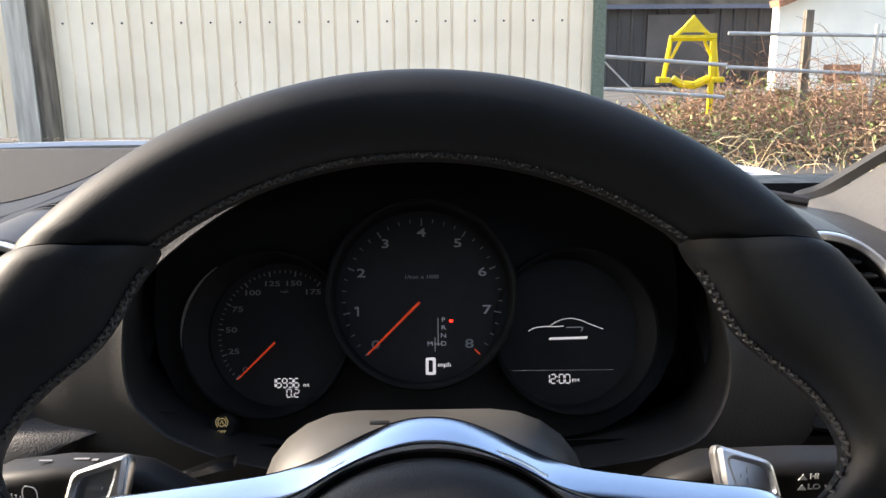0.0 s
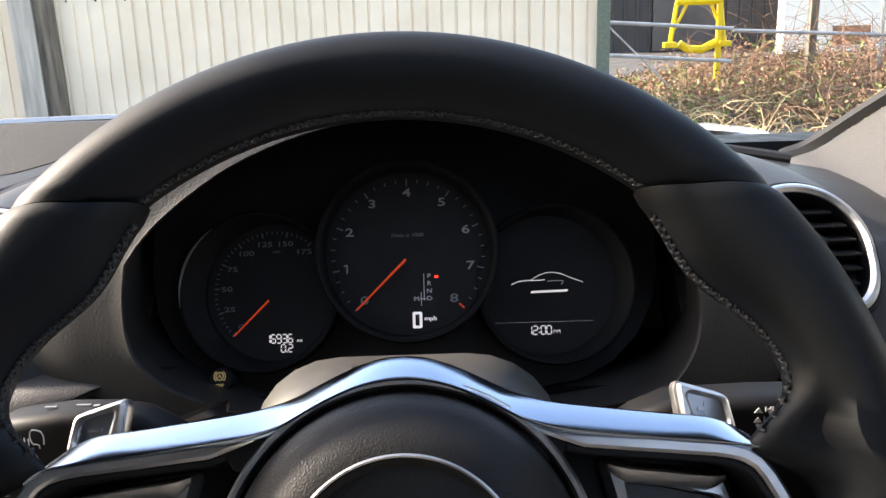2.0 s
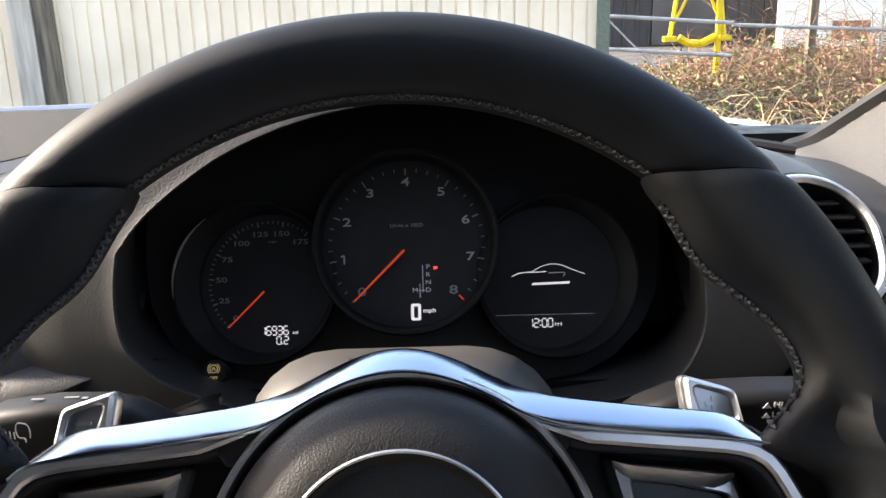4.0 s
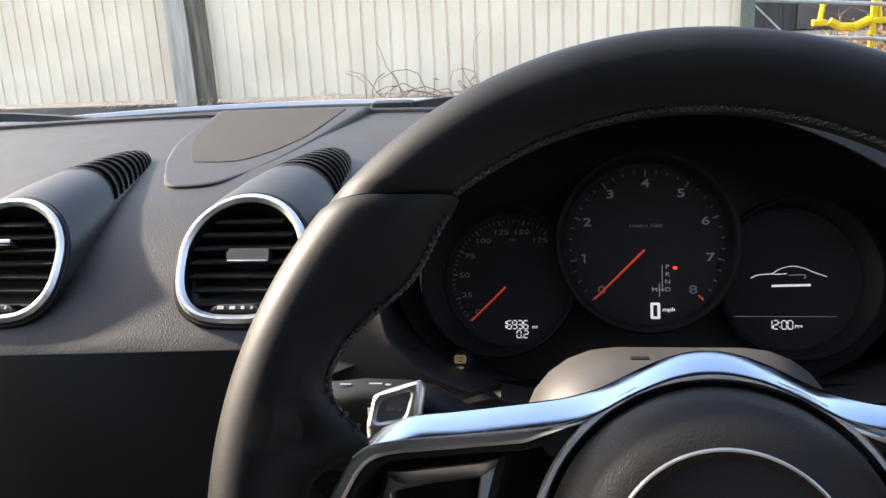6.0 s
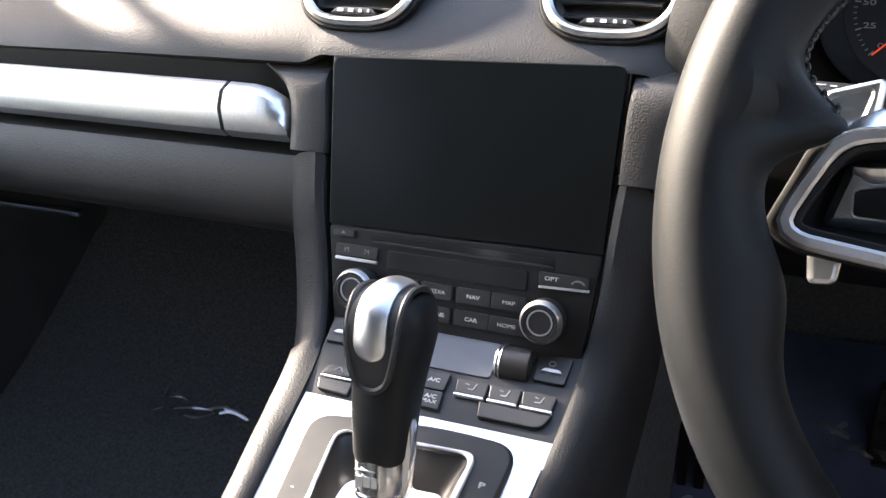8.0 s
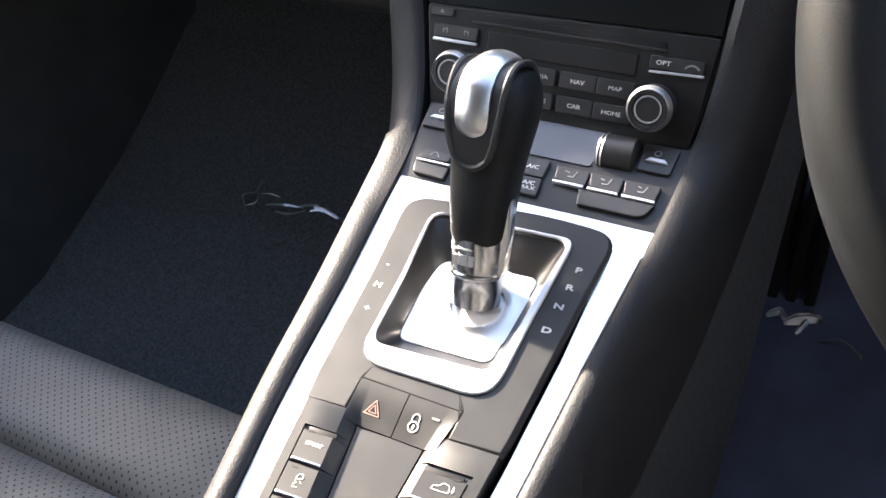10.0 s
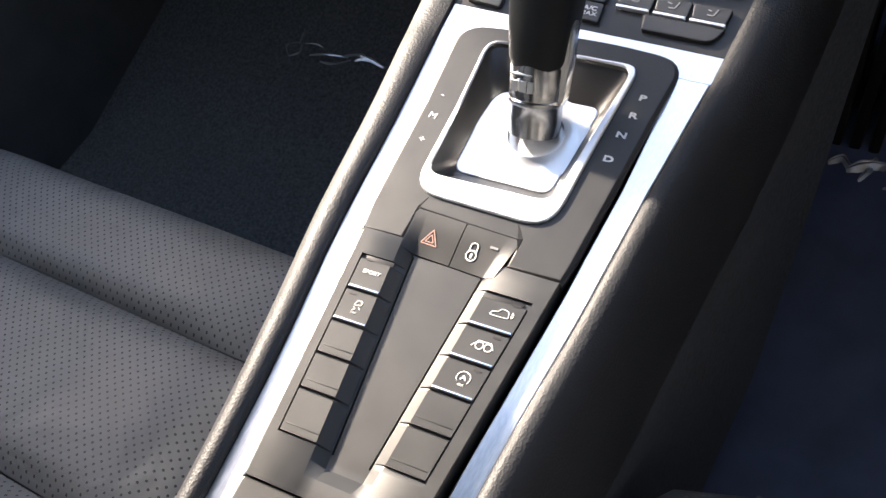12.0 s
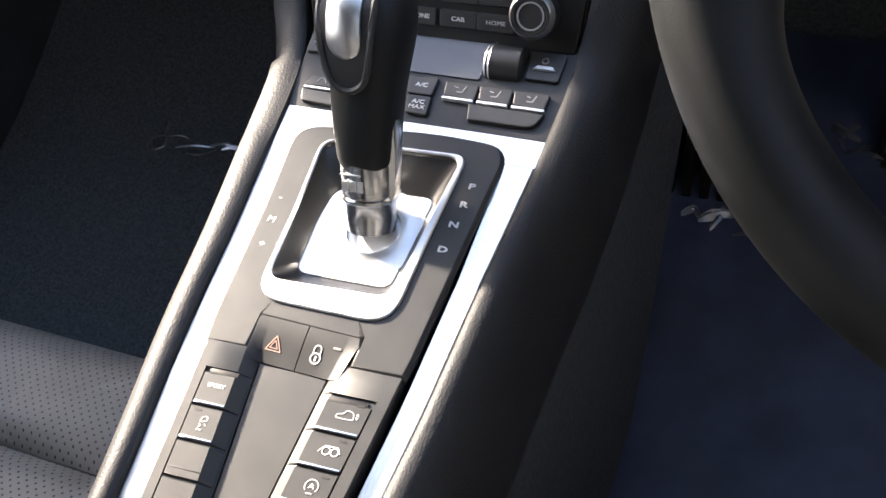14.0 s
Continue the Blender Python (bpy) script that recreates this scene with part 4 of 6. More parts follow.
TC = (0.3, -3.4)
marks(TC[0], TC[1], 42, 46, 225, 33.75 / 4, 33, 4, INKDIM, tacho)
for k in range(9):
    a = radians(225 - 33.75 * k)
    nx, ny = TC[0] + 37.7 * math.cos(a), TC[1] + 37.7 * math.sin(a)
    digit = polyline([(nx - 1.6, ny + 1.6), (nx + 0.3, ny + 2.5), (nx + 0.3, ny - 2.7)], 0.95, -5.5, -5.25) if k == 1 else lettering(str(k), 7.0, nx, ny, -5.4, wide=1.5, bold=0.1)
    part("numeral", digit, INKMID if 0 < k < 8 else INKDIM, tacho)
part("redline_mark", line((TC[0] + 42 * math.cos(radians(-45)), TC[1] + 42 * math.sin(radians(-45))), (TC[0] + 46 * math.cos(radians(-45)), TC[1] + 46 * math.sin(radians(-45))), 0.9, -5.4, -5.0), NEEDLE, tacho)
part("unit_text", lettering("1/min x 1000", 3.0, 0, 8.6, -5.4, bold=0.02), INKDIM, tacho)
part("needle", loft([[(TC[0] - 2 - 0.2, TC[1] - 2.4, -2.6), (TC[0] - 2 + 1.0, TC[1] - 3.4, -2.6), (TC[0] - 2 + 0.6, TC[1] - 2.6, -1.4)], [(-31.3, -35.2, -3.2), (-30.6, -35.9, -3.2), (-30.9, -35.5, -2.6)]]), NEEDLE, tacho, "orange-red needle")
# digital read-outs in the rev counter
part("speed_digit", frame_ring(rrect(1.9, -47.2, 7.7, -37.4, 1.2, 4), rrect(3.6, -45.6, 6.0, -39.0, 0.5, 4), -5.5, -5.2, 0.1), LCD, tacho, "lit digit")
part("unit_text", lettering("mph", 3.4, 12.6, -41.6, -5.4, bold=0.05), LCD, tacho)
for k, ch in enumerate("PRND"):
    part("gear_letter", lettering(ch, 3.6, 12.3, -16.2 - 4.5 * k, -5.4), LCDDIM, tacho)
part("gear_letter", lettering("M", 3.6, 4.6, -29.8, -5.4), LCDDIM, tacho)
part("gear_track", merge(line((9.2, -15), (9.2, -31), 0.45, -5.5, -5.2), line((6.6, -29.8), (10.6, -29.8), 0.45, -5.5, -5.2), line((7.4, -26), (7.4, -34), 0.4, -5.5, -5.2)), LCDDIM, tacho)
part("gear_lamp", prism(rrect(15.6, -17.5, 17.8, -16.1, 0.4, 3), -5.5, -5.0), LED, tacho, "red lit dot")

# the rev counter stands in front of its neighbours
for ob in [tacho, *tacho.children]:
    for v in ob.data.vertices:
        if v.co.z > -0.011:
            v.co.z += 0.0095

SC = (-81, -22)
marks(SC[0], SC[1], 33.6, 36.8, 225, 24.5 / 5, 36, 5, INKDIM, speedo)
for k in range(8):
    a = radians(225 - 24.5 * k)
    part("numeral", lettering(str(25 * k), 4.3, SC[0] + 29.4 * math.cos(a), SC[1] + 29.4 * math.sin(a), -5.4, wide=1.6, bold=0.05), INKDIM, speedo)
part("unit_text", lettering("mph", 2.2, -80, 2.2, -5.4), INKDIM, speedo)
part("needle", loft([[(-85.0, -26.9, -2.6), (-84.1, -27.9, -2.6), (-84.4, -27.2, -1.4)], [(-106, -48.0, -3.2), (-105.4, -48.6, -3.2), (-105.6, -48.2, -2.6)]]), NEEDLE, speedo, "orange-red needle")
part("odometer", figures("16936", -87.2, -50.6, 2.6, 5.0, -5.4, gap=0.78, t=0.7), LCD, speedo, "lit odometer figures")
part("trip_meter", figures("0.2", -77.8, -56.4, 2.5, 4.4, -5.4, gap=0.65, t=0.62), LCD, speedo, "lit trip figures")
part("unit_text", lettering("mi", 2.8, -66.8, -51.9, -5.4, bold=0.04), LCD, speedo)

# read-outs of the round display: outline of a car, a plain name bar, the time
arc = smooth_path([(62, -22.6, 0), (66, -20.8, 0), (72, -20.2, 0), (78, -20.3, 0), (82.5, -20.0, 0)], 14)
roof = smooth_path([(74, -20.2, 0), (79, -17.2, 0), (85.5, -15.6, 0), (92, -16.6, 0), (98, -19.2, 0), (105.5, -22.0, 0)], 20)
part("car_outline", merge(polyline([(p.x, p.y) for p in arc], 0.5, -5.5, -5.2), polyline([(p.x, p.y) for p in roof], 0.36, -5.5, -5.2)), LCD, info, "lit line drawing of a car")
part("car_tail", polyline([(p.x, p.y) for p in smooth_path([(84, -21.0, 0), (89, -20.8, 0), (93.6, -21.0, 0), (92.4, -23.2, 0)], 8)], 0.5, -5.5, -5.2), LCDDIM, info)
part("name_bar", prism(rounded([(73.4, -28.0), (95.8, -27.6), (96.4, -26.2), (74.2, -26.6)], 0.5), -5.5, -5.2), LCD, info, "small lit bar")
part("divider", line((51.5, -45.4), (110.5, -45.6), 0.2, -5.5, -5.3), LCDDIM, info)
part("clock_figures", figures("12:00", 70.6, -50.4, 2.7, 5.0, -5.4, gap=0.8, t=0.6), LCD, info, "lit clock figures")
part("clock_suffix", lettering("PM", 2.8, 88.4, -51.6, -5.4, bold=0.04), LCD, info)

# amber stop lamp and its button stalk below the speedometer
lamp_button = part("trip_button", lathe([(7.5, -12), (7.5, 8), (6.6, 9.5), (0.01, 9.5)], 24, -111, -74), BLACK, cluster)
part("symbol", merge(polyline(circle(-111.2, -71.6, 2.2, 18), 0.55, 9.5, 9.8, True), polyline([(-111.2 + 3.3 * math.cos(radians(t)), -71.6 + 3.3 * math.sin(radians(t))) for t in range(-50, 60, 18)], 0.5, 9.5, 9.8), polyline([(-111.2 - 3.3 * math.cos(radians(t)), -71.6 + 3.3 * math.sin(radians(t))) for t in range(-50, 60, 18)], 0.5, 9.5, 9.8), polyline([(-112.2, -72.6), (-111.2, -70.6), (-110.2, -72.6)], 0.5, 9.5, 9.8)), AMBER, lamp_button, "amber lit ring symbol")
part("off_text", lettering("OFF", 2.2, -111.2, -76.8, 9.6, bold=0.05), AMBER, lamp_button)

# ---- steering wheel ----
wheel = thing("steering_wheel", WHEEL, "black leather steering wheel with silver spoke trim", "steering wheel")
RR = 165.8


def rim_section(theta, grip):
    """Semi-axes of the rim: inner, outer, axial."""
    deg = (math.degrees(theta) + 360) % 360
    rest = sum(math.exp(-((((deg - c) + 180) % 360 - 180) / 4.6) ** 2) for c in (9.5, 170.5))
    low = sum(math.exp(-((((deg - c) + 180) % 360 - 180) / 9.0) ** 2) for c in (-14, 194))
    thumb = sum(math.exp(-((deg - c) / 10.5) ** 2) for c in (37.5, 142.5)) if grip else 0.0
    inner = 16.4 + (1.6 if grip else 0) + 23 * rest + 8 * low + 11 * thumb
    return inner, 16.4 + (0.8 if grip else 0), 19.5 + (0.7 if grip else 0)


def rim_part(name, cut0, cut1, grip, steps, label=""):
    """Rim between two cuts; a cut is ('level', height, side) or ('angle', degrees)."""
    seg = 28

    def angle(cut, phi, base):
        if cut[0] == "angle":
            return radians(cut[1])
        a, b, c = rim_section(radians(cut[2]), grip)
        r = RR + (b if math.cos(phi) > 0 else a) * math.cos(phi)
        t = math.asin(max(-1, min(1, cut[1] / r)))
        return t if cut[3] > 0 else math.pi - t
    rings = []
    for i in range(steps + 1):
        f = i / steps
        ring = []
        for j in range(seg):
            phi = 2 * math.pi * j / seg
            t = lerp(angle(cut0, phi, 0), angle(cut1, phi, 0), f)
            a, b, c = rim_section(t, grip)
            end = min(f, 1 - f) * steps
            shrink = 1 - 0.06 * max(0.0, 1 - end / 0.8) if steps > 4 else 1
            rr = RR + (b if math.cos(phi) > 0 else a) * math.cos(phi) * shrink
            rest = sum(math.exp(-((((math.degrees(t) - q) + 180) % 360 - 180) / 4.6) ** 2) for q in (9.5, 170.5))
            h = c * math.sin(phi) * shrink * (1 - (0.45 * rest if math.cos(phi) < -0.3 else 0))
            ring.append((rr * math.cos(t), rr * math.sin(t), h))
        rings.append(ring)
    return part(name, loft(rings), HIDE, wheel, label)


rim_part("rim_top", ("level", 113.6, 48, 1), ("level", 113.6, 132, -1), False, 60, "smooth black leather top of the rim")
rim_part("rim_grip", ("level", 113.0, 132, -1), ("angle", 250), True, 80, "black leather hand grip")
rim_part("rim_grip", ("angle", -70), ("level", 113.0, 48, 1), True, 80, "black leather hand grip")
rim_part("rim_base", ("angle", 250.4), ("angle", 289.6), False, 30)
stitches = []
for k in range(118):
    t = radians(lerp(12, 168, k / 117))
    a, b, c = rim_section(t, not 48 < math.degrees(t) < 132)
    for way in (-1, 1):
        pts = []
        for dphi, dt in ((191, -0.011), (188, -0.005), (184, 0.005), (181, 0.011)):
            ph = radians(180 - (dphi - 180) - 2)
            rr = RR + a * 1.012 * math.cos(ph)
            pts.append((rr * math.cos(t + way * dt), rr * math.sin(t + way * dt), c * 1.02 * math.sin(ph)))
        stitches.append(tube(pts, [0.6, 1.0, 1.0, 0.6], 5))
seam = []
for k in range(140):
    t = radians(lerp(12, 168, k / 139))
    a, b, c = rim_section(t, not 48 < math.degrees(t) < 132)
    ph = radians(172)
    seam.append(((RR + a * math.cos(ph)) * math.cos(t), (RR + a * math.cos(ph)) * math.sin(t), c * 1.005 * math.sin(ph)))
part("seam", tube(seam, 0.6, 5), BLACK, wheel)
part("stitching", merge(*stitches), THREAD, wheel, "dark cross stitching", kind="stuff")

HC = (2.6, -18)
# hub: boss, silver ring, padded cover with a raised ring
part("boss", lathe([(66.8, -34), (66.8, -6), (66, -1), (64, 0), (60, -4), (0.01, -4)], 72, *HC), BLACK, wheel)
part("hub_ring", lathe([(67.2, -3), (67.4, 1.5), (66.2, 3.2), (64.6, 3.0), (63.8, 1.0), (63.6, -3)], 96, *HC, hollow=True), ALUDARK, wheel, "thin silver ring round the hub")
part("airbag_cover", lathe([(61.5, -4), (61.8, 2), (60.5, 7), (56, 13), (48, 18.5), (42, 20.8), (38.5, 21.2), (36.5, 19.6), (25, 20.6), (0.01, 21.2)], 96, *HC), HUBSKIN, wheel, "grained black hub pad")
part("badge_ring", lathe([(40.6, 20.0), (40.4, 21.9), (39.8, 22.2), (39.2, 21.8), (39.0, 20)], 96, *HC, hollow=True), ALUDARK, wheel)


# silver bridge over the hub and along both spokes: lower edge, crest and back edge
def bridge(half):
    s = half
    low = [(s * x, y) for x, y in ((131, 16.5), (124, 21.0), (108, 23.3), (88, 25.3), (65, 27.8), (52, 30), (44, 32.6), (38, 35.6), (32, 39), (24, 42.9), (16, 46), (7.5, 47.9), (0, 48.4), (-7.5, 47.9))]
    top = [(s * x, y) for x, y in ((133, 19), (126, 25), (113, 31.8), (93, 34.5), (68, 37.7), (55, 39.6), (46.5, 41.6), (39.5, 44), (32, 47.6), (23.5, 51.8), (15, 55.3), (7.5, 57.3), (0, 57.9), (-7.5, 57.3))]
    return [[(q.x + 2.2, q.y) for q in smooth_path([(*p, 0) for p in row], 66)[:61]] for row in (low, top)]


for s in (-1, 1):
    low, top = bridge(s)
    part("spoke_trim", loft([[(a, b - 1.6, -3), (a, b - 1.2, 2.0), (a, b - 0.3, 3.4), (lerp(a, c, 0.05), lerp(b, d, 0.05), 3.7), (lerp(a, c, 0.12), lerp(b, d, 0.12), 3.0), (lerp(a, c, 0.5), lerp(b, d, 0.5), -2.0), (lerp(a, c, 0.94), lerp(b, d, 0.94), -8.0), (c, d, -9.4), (c, d - 1, -18), (a, b, -16)] for (a, b), (c, d) in zip(low, top)]), SKYSILVER, wheel, "polished silver spoke trim")
    # spoke body, silver frame, recess and control
    body = rounded([(s * 52, -30), (s * 78, -26), (s * 136, -20), (s * 147, -12), (s * 134, 20), (s * 118, 26), (s * 60, 32), (s * 40, 40), (s * 40, 20)][:: s], 5)
    part("spoke_body", prism(body, -34, -27, 2), BLACK, wheel)
    bend = [(s * 47, 30.2), (s * 57, 27.2), (s * 66, 25.2), (s * 90, 23.0), (s * 111, 21.0)] + [(s * a, b) for a, b in ((117, 20.0), (122, 18.6), (126.2, 15.8), (129.4, 11.5), (134, 2.5), (138.2, -6.5), (139.2, -10.5), (138.0, -13.8), (135.0, -16.0), (131, -17.2))] + [(s * 110, -19.8), (s * 78, -23.2)]
    part("spoke_frame", strip(bend, [0.8, 2.2, 4.8] + [5.2] * (len(bend) - 3), -9, 2.4, 1.2), ALUDARK, wheel, "satin silver spoke frame")
    lining = [(s * a, b) for a, b in ((60, 23.2), (66, 21.6), (90, 19.4), (110, 17.4), (116, 16.4), (120.4, 14.8), (123.6, 12.4), (126.4, 8.8), (130.8, 0.2), (134.6, -8.0), (135.0, -10.6), (133.8, -12.4), (130.6, -13.6), (110, -16.2), (76, -19.8))]
    part("spoke_lining", strip(lining, 2.6, -30, 0.6, 0.6), BLACK, wheel)
    part("spoke_root", prism(rounded([(s * 46, 17), (s * 57.4, 18.5), (s * 59, 21.6), (s * 62, 23.4), (s * 66, 24.2), (s * 66, 28.4), (s * 52, 30.2), (s * 43, 32)][:: s], 1.5), -28, -0.6, 1.0), BLACK, wheel)
    key = [(s * 80.8, -10.0), (s * 127, -9.6), (s * 120.6, 13.0), (s * 73.6, 19.0)][:: s]
    hole = [(s * 85.4, -6.2), (s * 117.4, -5.4), (s * 117.8, 3.6), (s * 83.2, 11.4)][:: s]
    ko, ki = rounded(key, 4), rounded(hole, 2)
    key_rings = [[(x, y, z) for x, y in pts] for pts, z in ((ko, -28), (ko, -21.8), (inset(ko, 2.6), -18.6), (inset(ki, -0.8), -18.2), (ki, -19.0), (ki, -28))]
    part("key_frame", loft(key_rings + key_rings[:1], caps=False), ALU, wheel, "silver control frame")
    bar = [(lerp(s * 76.5, s * 119.5, q / 12), lerp(17.2, 11.8, q / 12), min(1.0, 0.35 + 0.65 * min(q, 12 - q) / 1.5)) for q in range(13)]
    part("control_bar", loft([[(a, b - 6.8 * k, -22), (a, b - 6.4 * k, -17.4), (a, b - 5.6 * k, -16.6), (a, b - 1.6 * k, -14.6 - 2 * (1 - k)), (a, b - 0.8 * k, -15.0 - 2 * (1 - k)), (a, b + 0.6 * k, -20), (a, b + 0.6 * k, -24)] for a, b, k in bar]), ALU, wheel, "polished silver control bar")
    part("control_key", prism(rounded(hole, 2), -28, -25.0, 0.5), GLOSS, wheel)
    # shift paddle behind the spoke
    pad = rounded([(s * 118, -30), (s * 128, -31), (s * 135, 30), (s * 131, 43), (s * 111.5, 49), (s * 110, 46)][:: s], [3, 3, 3, 4, 4, 2] if s > 0 else [2, 4, 4, 3, 3, 3])
    pd = part("shift_paddle", prism(pad, -50, -44, 2.0), ALU, wheel, "silver shift paddle")
    ridge = rounded([(s * 118, 32), (s * 131, 30), (s * 129, 40), (s * 115, 44)][:: s], 3)
    part("paddle_rim", frame_ring(rounded([(s * 113, 30), (s * 134, 27), (s * 131.5, 42), (s * 111.5, 48.3)][:: s], 3), ridge, -44.5, -41.5, 1.2), ALU, pd)
    if s < 0:
        part("paddle_mark", prism(rrect(-126, 35.4, -120, 37.0, 0.6, 2), -44, -43.2), ALUDARK, pd)
    else:
        part("paddle_mark", merge(prism(rrect(119.5, 36.2, 126, 37.8, 0.5, 2), -44, -43.2), prism(rrect(122, 33.8, 123.6, 40.2, 0.5, 2), -44, -43.3)), ALUDARK, pd)

# ---- steering column and stalks ----
column = thing("steering_column", Matrix.Translation((-0.0056, 0.34, 0.88)), "black plastic steering column shroud with control stalks", "steering column")


def col_ring(y, w, zt, zb, r):
    return [(x, y, z) for x, z in rrect(-w, zb, w, zt, r, 6)]


part("shroud", loft([col_ring(-58, 50, 18, -70, 26), col_ring(-44, 60, 33, -82, 34), col_ring(-20, 67, 45, -96, 40), col_ring(6, 70, 45, -106, 42), col_ring(30, 70, 29, -114, 40), col_ring(90, 64, 0, -124, 34)]), SHROUD, column, "satin black shroud")
part("shroud_slot", box(-22, -8, 44.0, -14, -5, 45.5, 0.3), BLACK, column)


def stalk(s, label):
    rings = []
    for x, yc, zc, hy, hz in ((58, -4, -4, 8, 8), (80, -9, 0, 9, 11), (95, -15, 8, 10, 16), (108, -18, 14, 10.5, 20), (120, -19, 16.5, 10.5, 20.5), (140, -19, 17, 10.5, 20.5), (163, -19, 16, 10.5, 19), (170, -19, 16, 9, 16), (173, -19, 16, 6, 10)):
        rings.append([(s * x, yc + a, zc + b) for a, b in rrect(-hy, -hz, hy, hz, min(hy, hz) * 0.6, 6)])
    return part("stalk", loft(rings), STALK, column, label)


left_stalk = stalk(-1, "black lamp stalk with white symbols")
right_stalk = part("stalk", loft([[(x, yc + a, zc + b) for a, b in rrect(-hy, -hz, hy, hz, min(hy, hz) * 0.55, 5)] for x, yc, zc, hy, hz in ((58, 4, -5, 7, 6), (84, -2, 1, 8, 8), (100, -6, 12, 10, 10), (114, -9, 18.5, 11, 11), (150, -12, 20, 12, 11.5), (178, -12, 20, 12, 11), (186, -12, 20, 8, 7))]), STALK, column, "black wiper stalk with white symbols")
FL = plane_frame((-0.0056, 0.3102, 0.9085), 0)
sym = []
for k in range(3):
    sym.append(line((-165 + 2.6 * k, -4.5), (-165 + 2.6 * k, 2.0 - 0.8 * k), 0.7, 2.2, 2.5))
sym.append(polyline([(p.x, p.y) for p in smooth_path([(-150, -4, 0), (-149.5, 1, 0), (-151, 5.5, 0), (-157, 6.5, 0), (-158.5, 1, 0), (-157, -3.5, 0), (-153.5, -4, 0), (-153, -7, 0)], 18)], 0.7, 2.2, 2.5))
part("stalk_symbol", merge(*sym), INK, left_stalk, at=FL, matrix=Matrix.Translation((-151.5, 0, 0)) @ Matrix.Diagonal((0.62, 0.62, 0.8, 1)) @ Matrix.Translation((157, 0.5, 0)))
part("stalk_symbol", merge(lettering("P", 6.5, -137, 0.5, 2.3, bold=0.05), line((-132.6, 2.6), (-128.6, 4.2), 0.6, 2.2, 2.5), line((-132.6, 0.5), (-128.2, 0.5), 0.6, 2.2, 2.5), line((-132.6, -1.6), (-128.6, -3.2), 0.6, 2.2, 2.5)), INK, left_stalk, at=FL, matrix=Matrix.Translation((-131, 1.5, 0)) @ Matrix.Diagonal((0.8, 0.8, 0.8, 1)) @ Matrix.Translation((133, -0.5, 0)))
TOPF = Matrix.Translation((-0.0056, 0.320, 0.9174))
part("stalk_symbol", merge(line((-150, 0), (-145, 0), 1.2, 0, 0.3), line((-137, 1), (-131, 1), 1.4, 0, 0.3), line((-129.5, 0), (-127, 0), 1.8, 0, 0.3)), INKDIM, left_stalk, at=TOPF)
FR = plane_frame((-0.0056, 0.3156, 0.9092), 0)
part("stalk_text", merge(lettering("HI", 3.2, 153.6, -1.5, 0, bold=0.06), lettering("LO", 3.2, 153.8, -6.0, 0, bold=0.06), prism([(147.2, -2.8), (150.8, -2.8), (149, -0.4)], 0, 0.3), prism([(147.2, -7.2), (150.8, -7.2), (149, -4.8)], 0, 0.3)), INK, right_stalk, at=FR)
part("stalk_band", loft([[(x, 2, z), (x, 8, z), (x, 8, z + t), (x, 2, z + t)] for x, z, t in ((-106, 15.6, 1.0), (-96, 17.6, 2.6), (-86, 20.2, 3.8), (-80, 21.6, 3.4))]), CHROME, column, "bright strip behind the stalk")

# ---- centre stack ----
stack = thing("centre_stack", STACK, "black infotainment unit with a dark screen, in the dashboard", "infotainment unit")
part("housing", prism(rounded([(-72, -62), (88, -58), (96, 4), (97, 114), (-90, 112), (-82, 2)], 4), -45, -3, 1), GLOSS, stack)
part("screen", prism(rounded([(-81.5, 3), (93.5, 6.5), (94.5, 112), (-88, 107)], [2, 2, 6, 6]), -3, 0.2, 0.6), SCREEN, stack, "unlit dark touch screen")
part("lower_panel", prism(rounded([(-72, -60), (88, -55), (93.6, 5.6), (-80.6, 2.2)], 2.5), -3, 1.2, 0.8), BLACK, stack)
part("disc_slot", prism(rrect(-50, -3.6, 66, 0.2, 1), 1.2, 1.6), GLOSS, stack)
part("slot_lip", prism(rrect(-50, -5.2, 66, -3.8, 0.6), 1.2, 2.6, 0.4), SOFT, stack)


def button(x0, y0, x1, y1, text="", size=3.4, z=1.2, h=1.8, mat=None, ink=None, shape=None):
    b = part("button", prism(rrect(x0, y0, x1, y1, 1.0, 3) if shape is None else shape, z, z + h, 0.5), mat or KEY, stack)
    if text:
        part("button_text", lettering(text, size, (x0 + x1) / 2, (y0 + y1) / 2, z + h + 0.05, wide=1.2, bold=0.08), ink or INK, b)
    return b


ej = button(-77, -3.6, -62, 1.0)
part("button_mark", prism([(-71, -1.6), (-68, -1.6), (-69.5, 0.2)], 3.0, 3.2), INKDIM, ej)
sk = button(-74, -15.6, -45, -8.2)
part("button_mark", merge(polyline([(-65, -13), (-65, -10), (-67.5, -11.5), (-67.5, -10), (-67.5, -13)], 0.5, 3.0, 3.2), polyline([(-53.5, -13), (-53.5, -10), (-51, -11.5), (-51, -10), (-51, -13)], 0.5, 3.0, 3.2)), INKDIM, sk)
part("bright_strip", prism(rrect(-74, -18.2, -45, -16.2, 0.6, 2), 1.2, 3.4, 0.5), PLATE, sk)
op = button(58.5, -14.6, 88, -7.6)
part("button_text", lettering("OPT", 3.4, 66, -11, 3.05, wide=1.25, bold=0.06), INK, op)
part("button_mark", polyline([(p.x, p.y) for p in smooth_path([(78, -12.4, 0), (79.5, -10.6, 0), (83, -10.2, 0), (85.6, -12.0, 0)], 8)], 1.0, 3.0, 3.2), INKDIM, op)
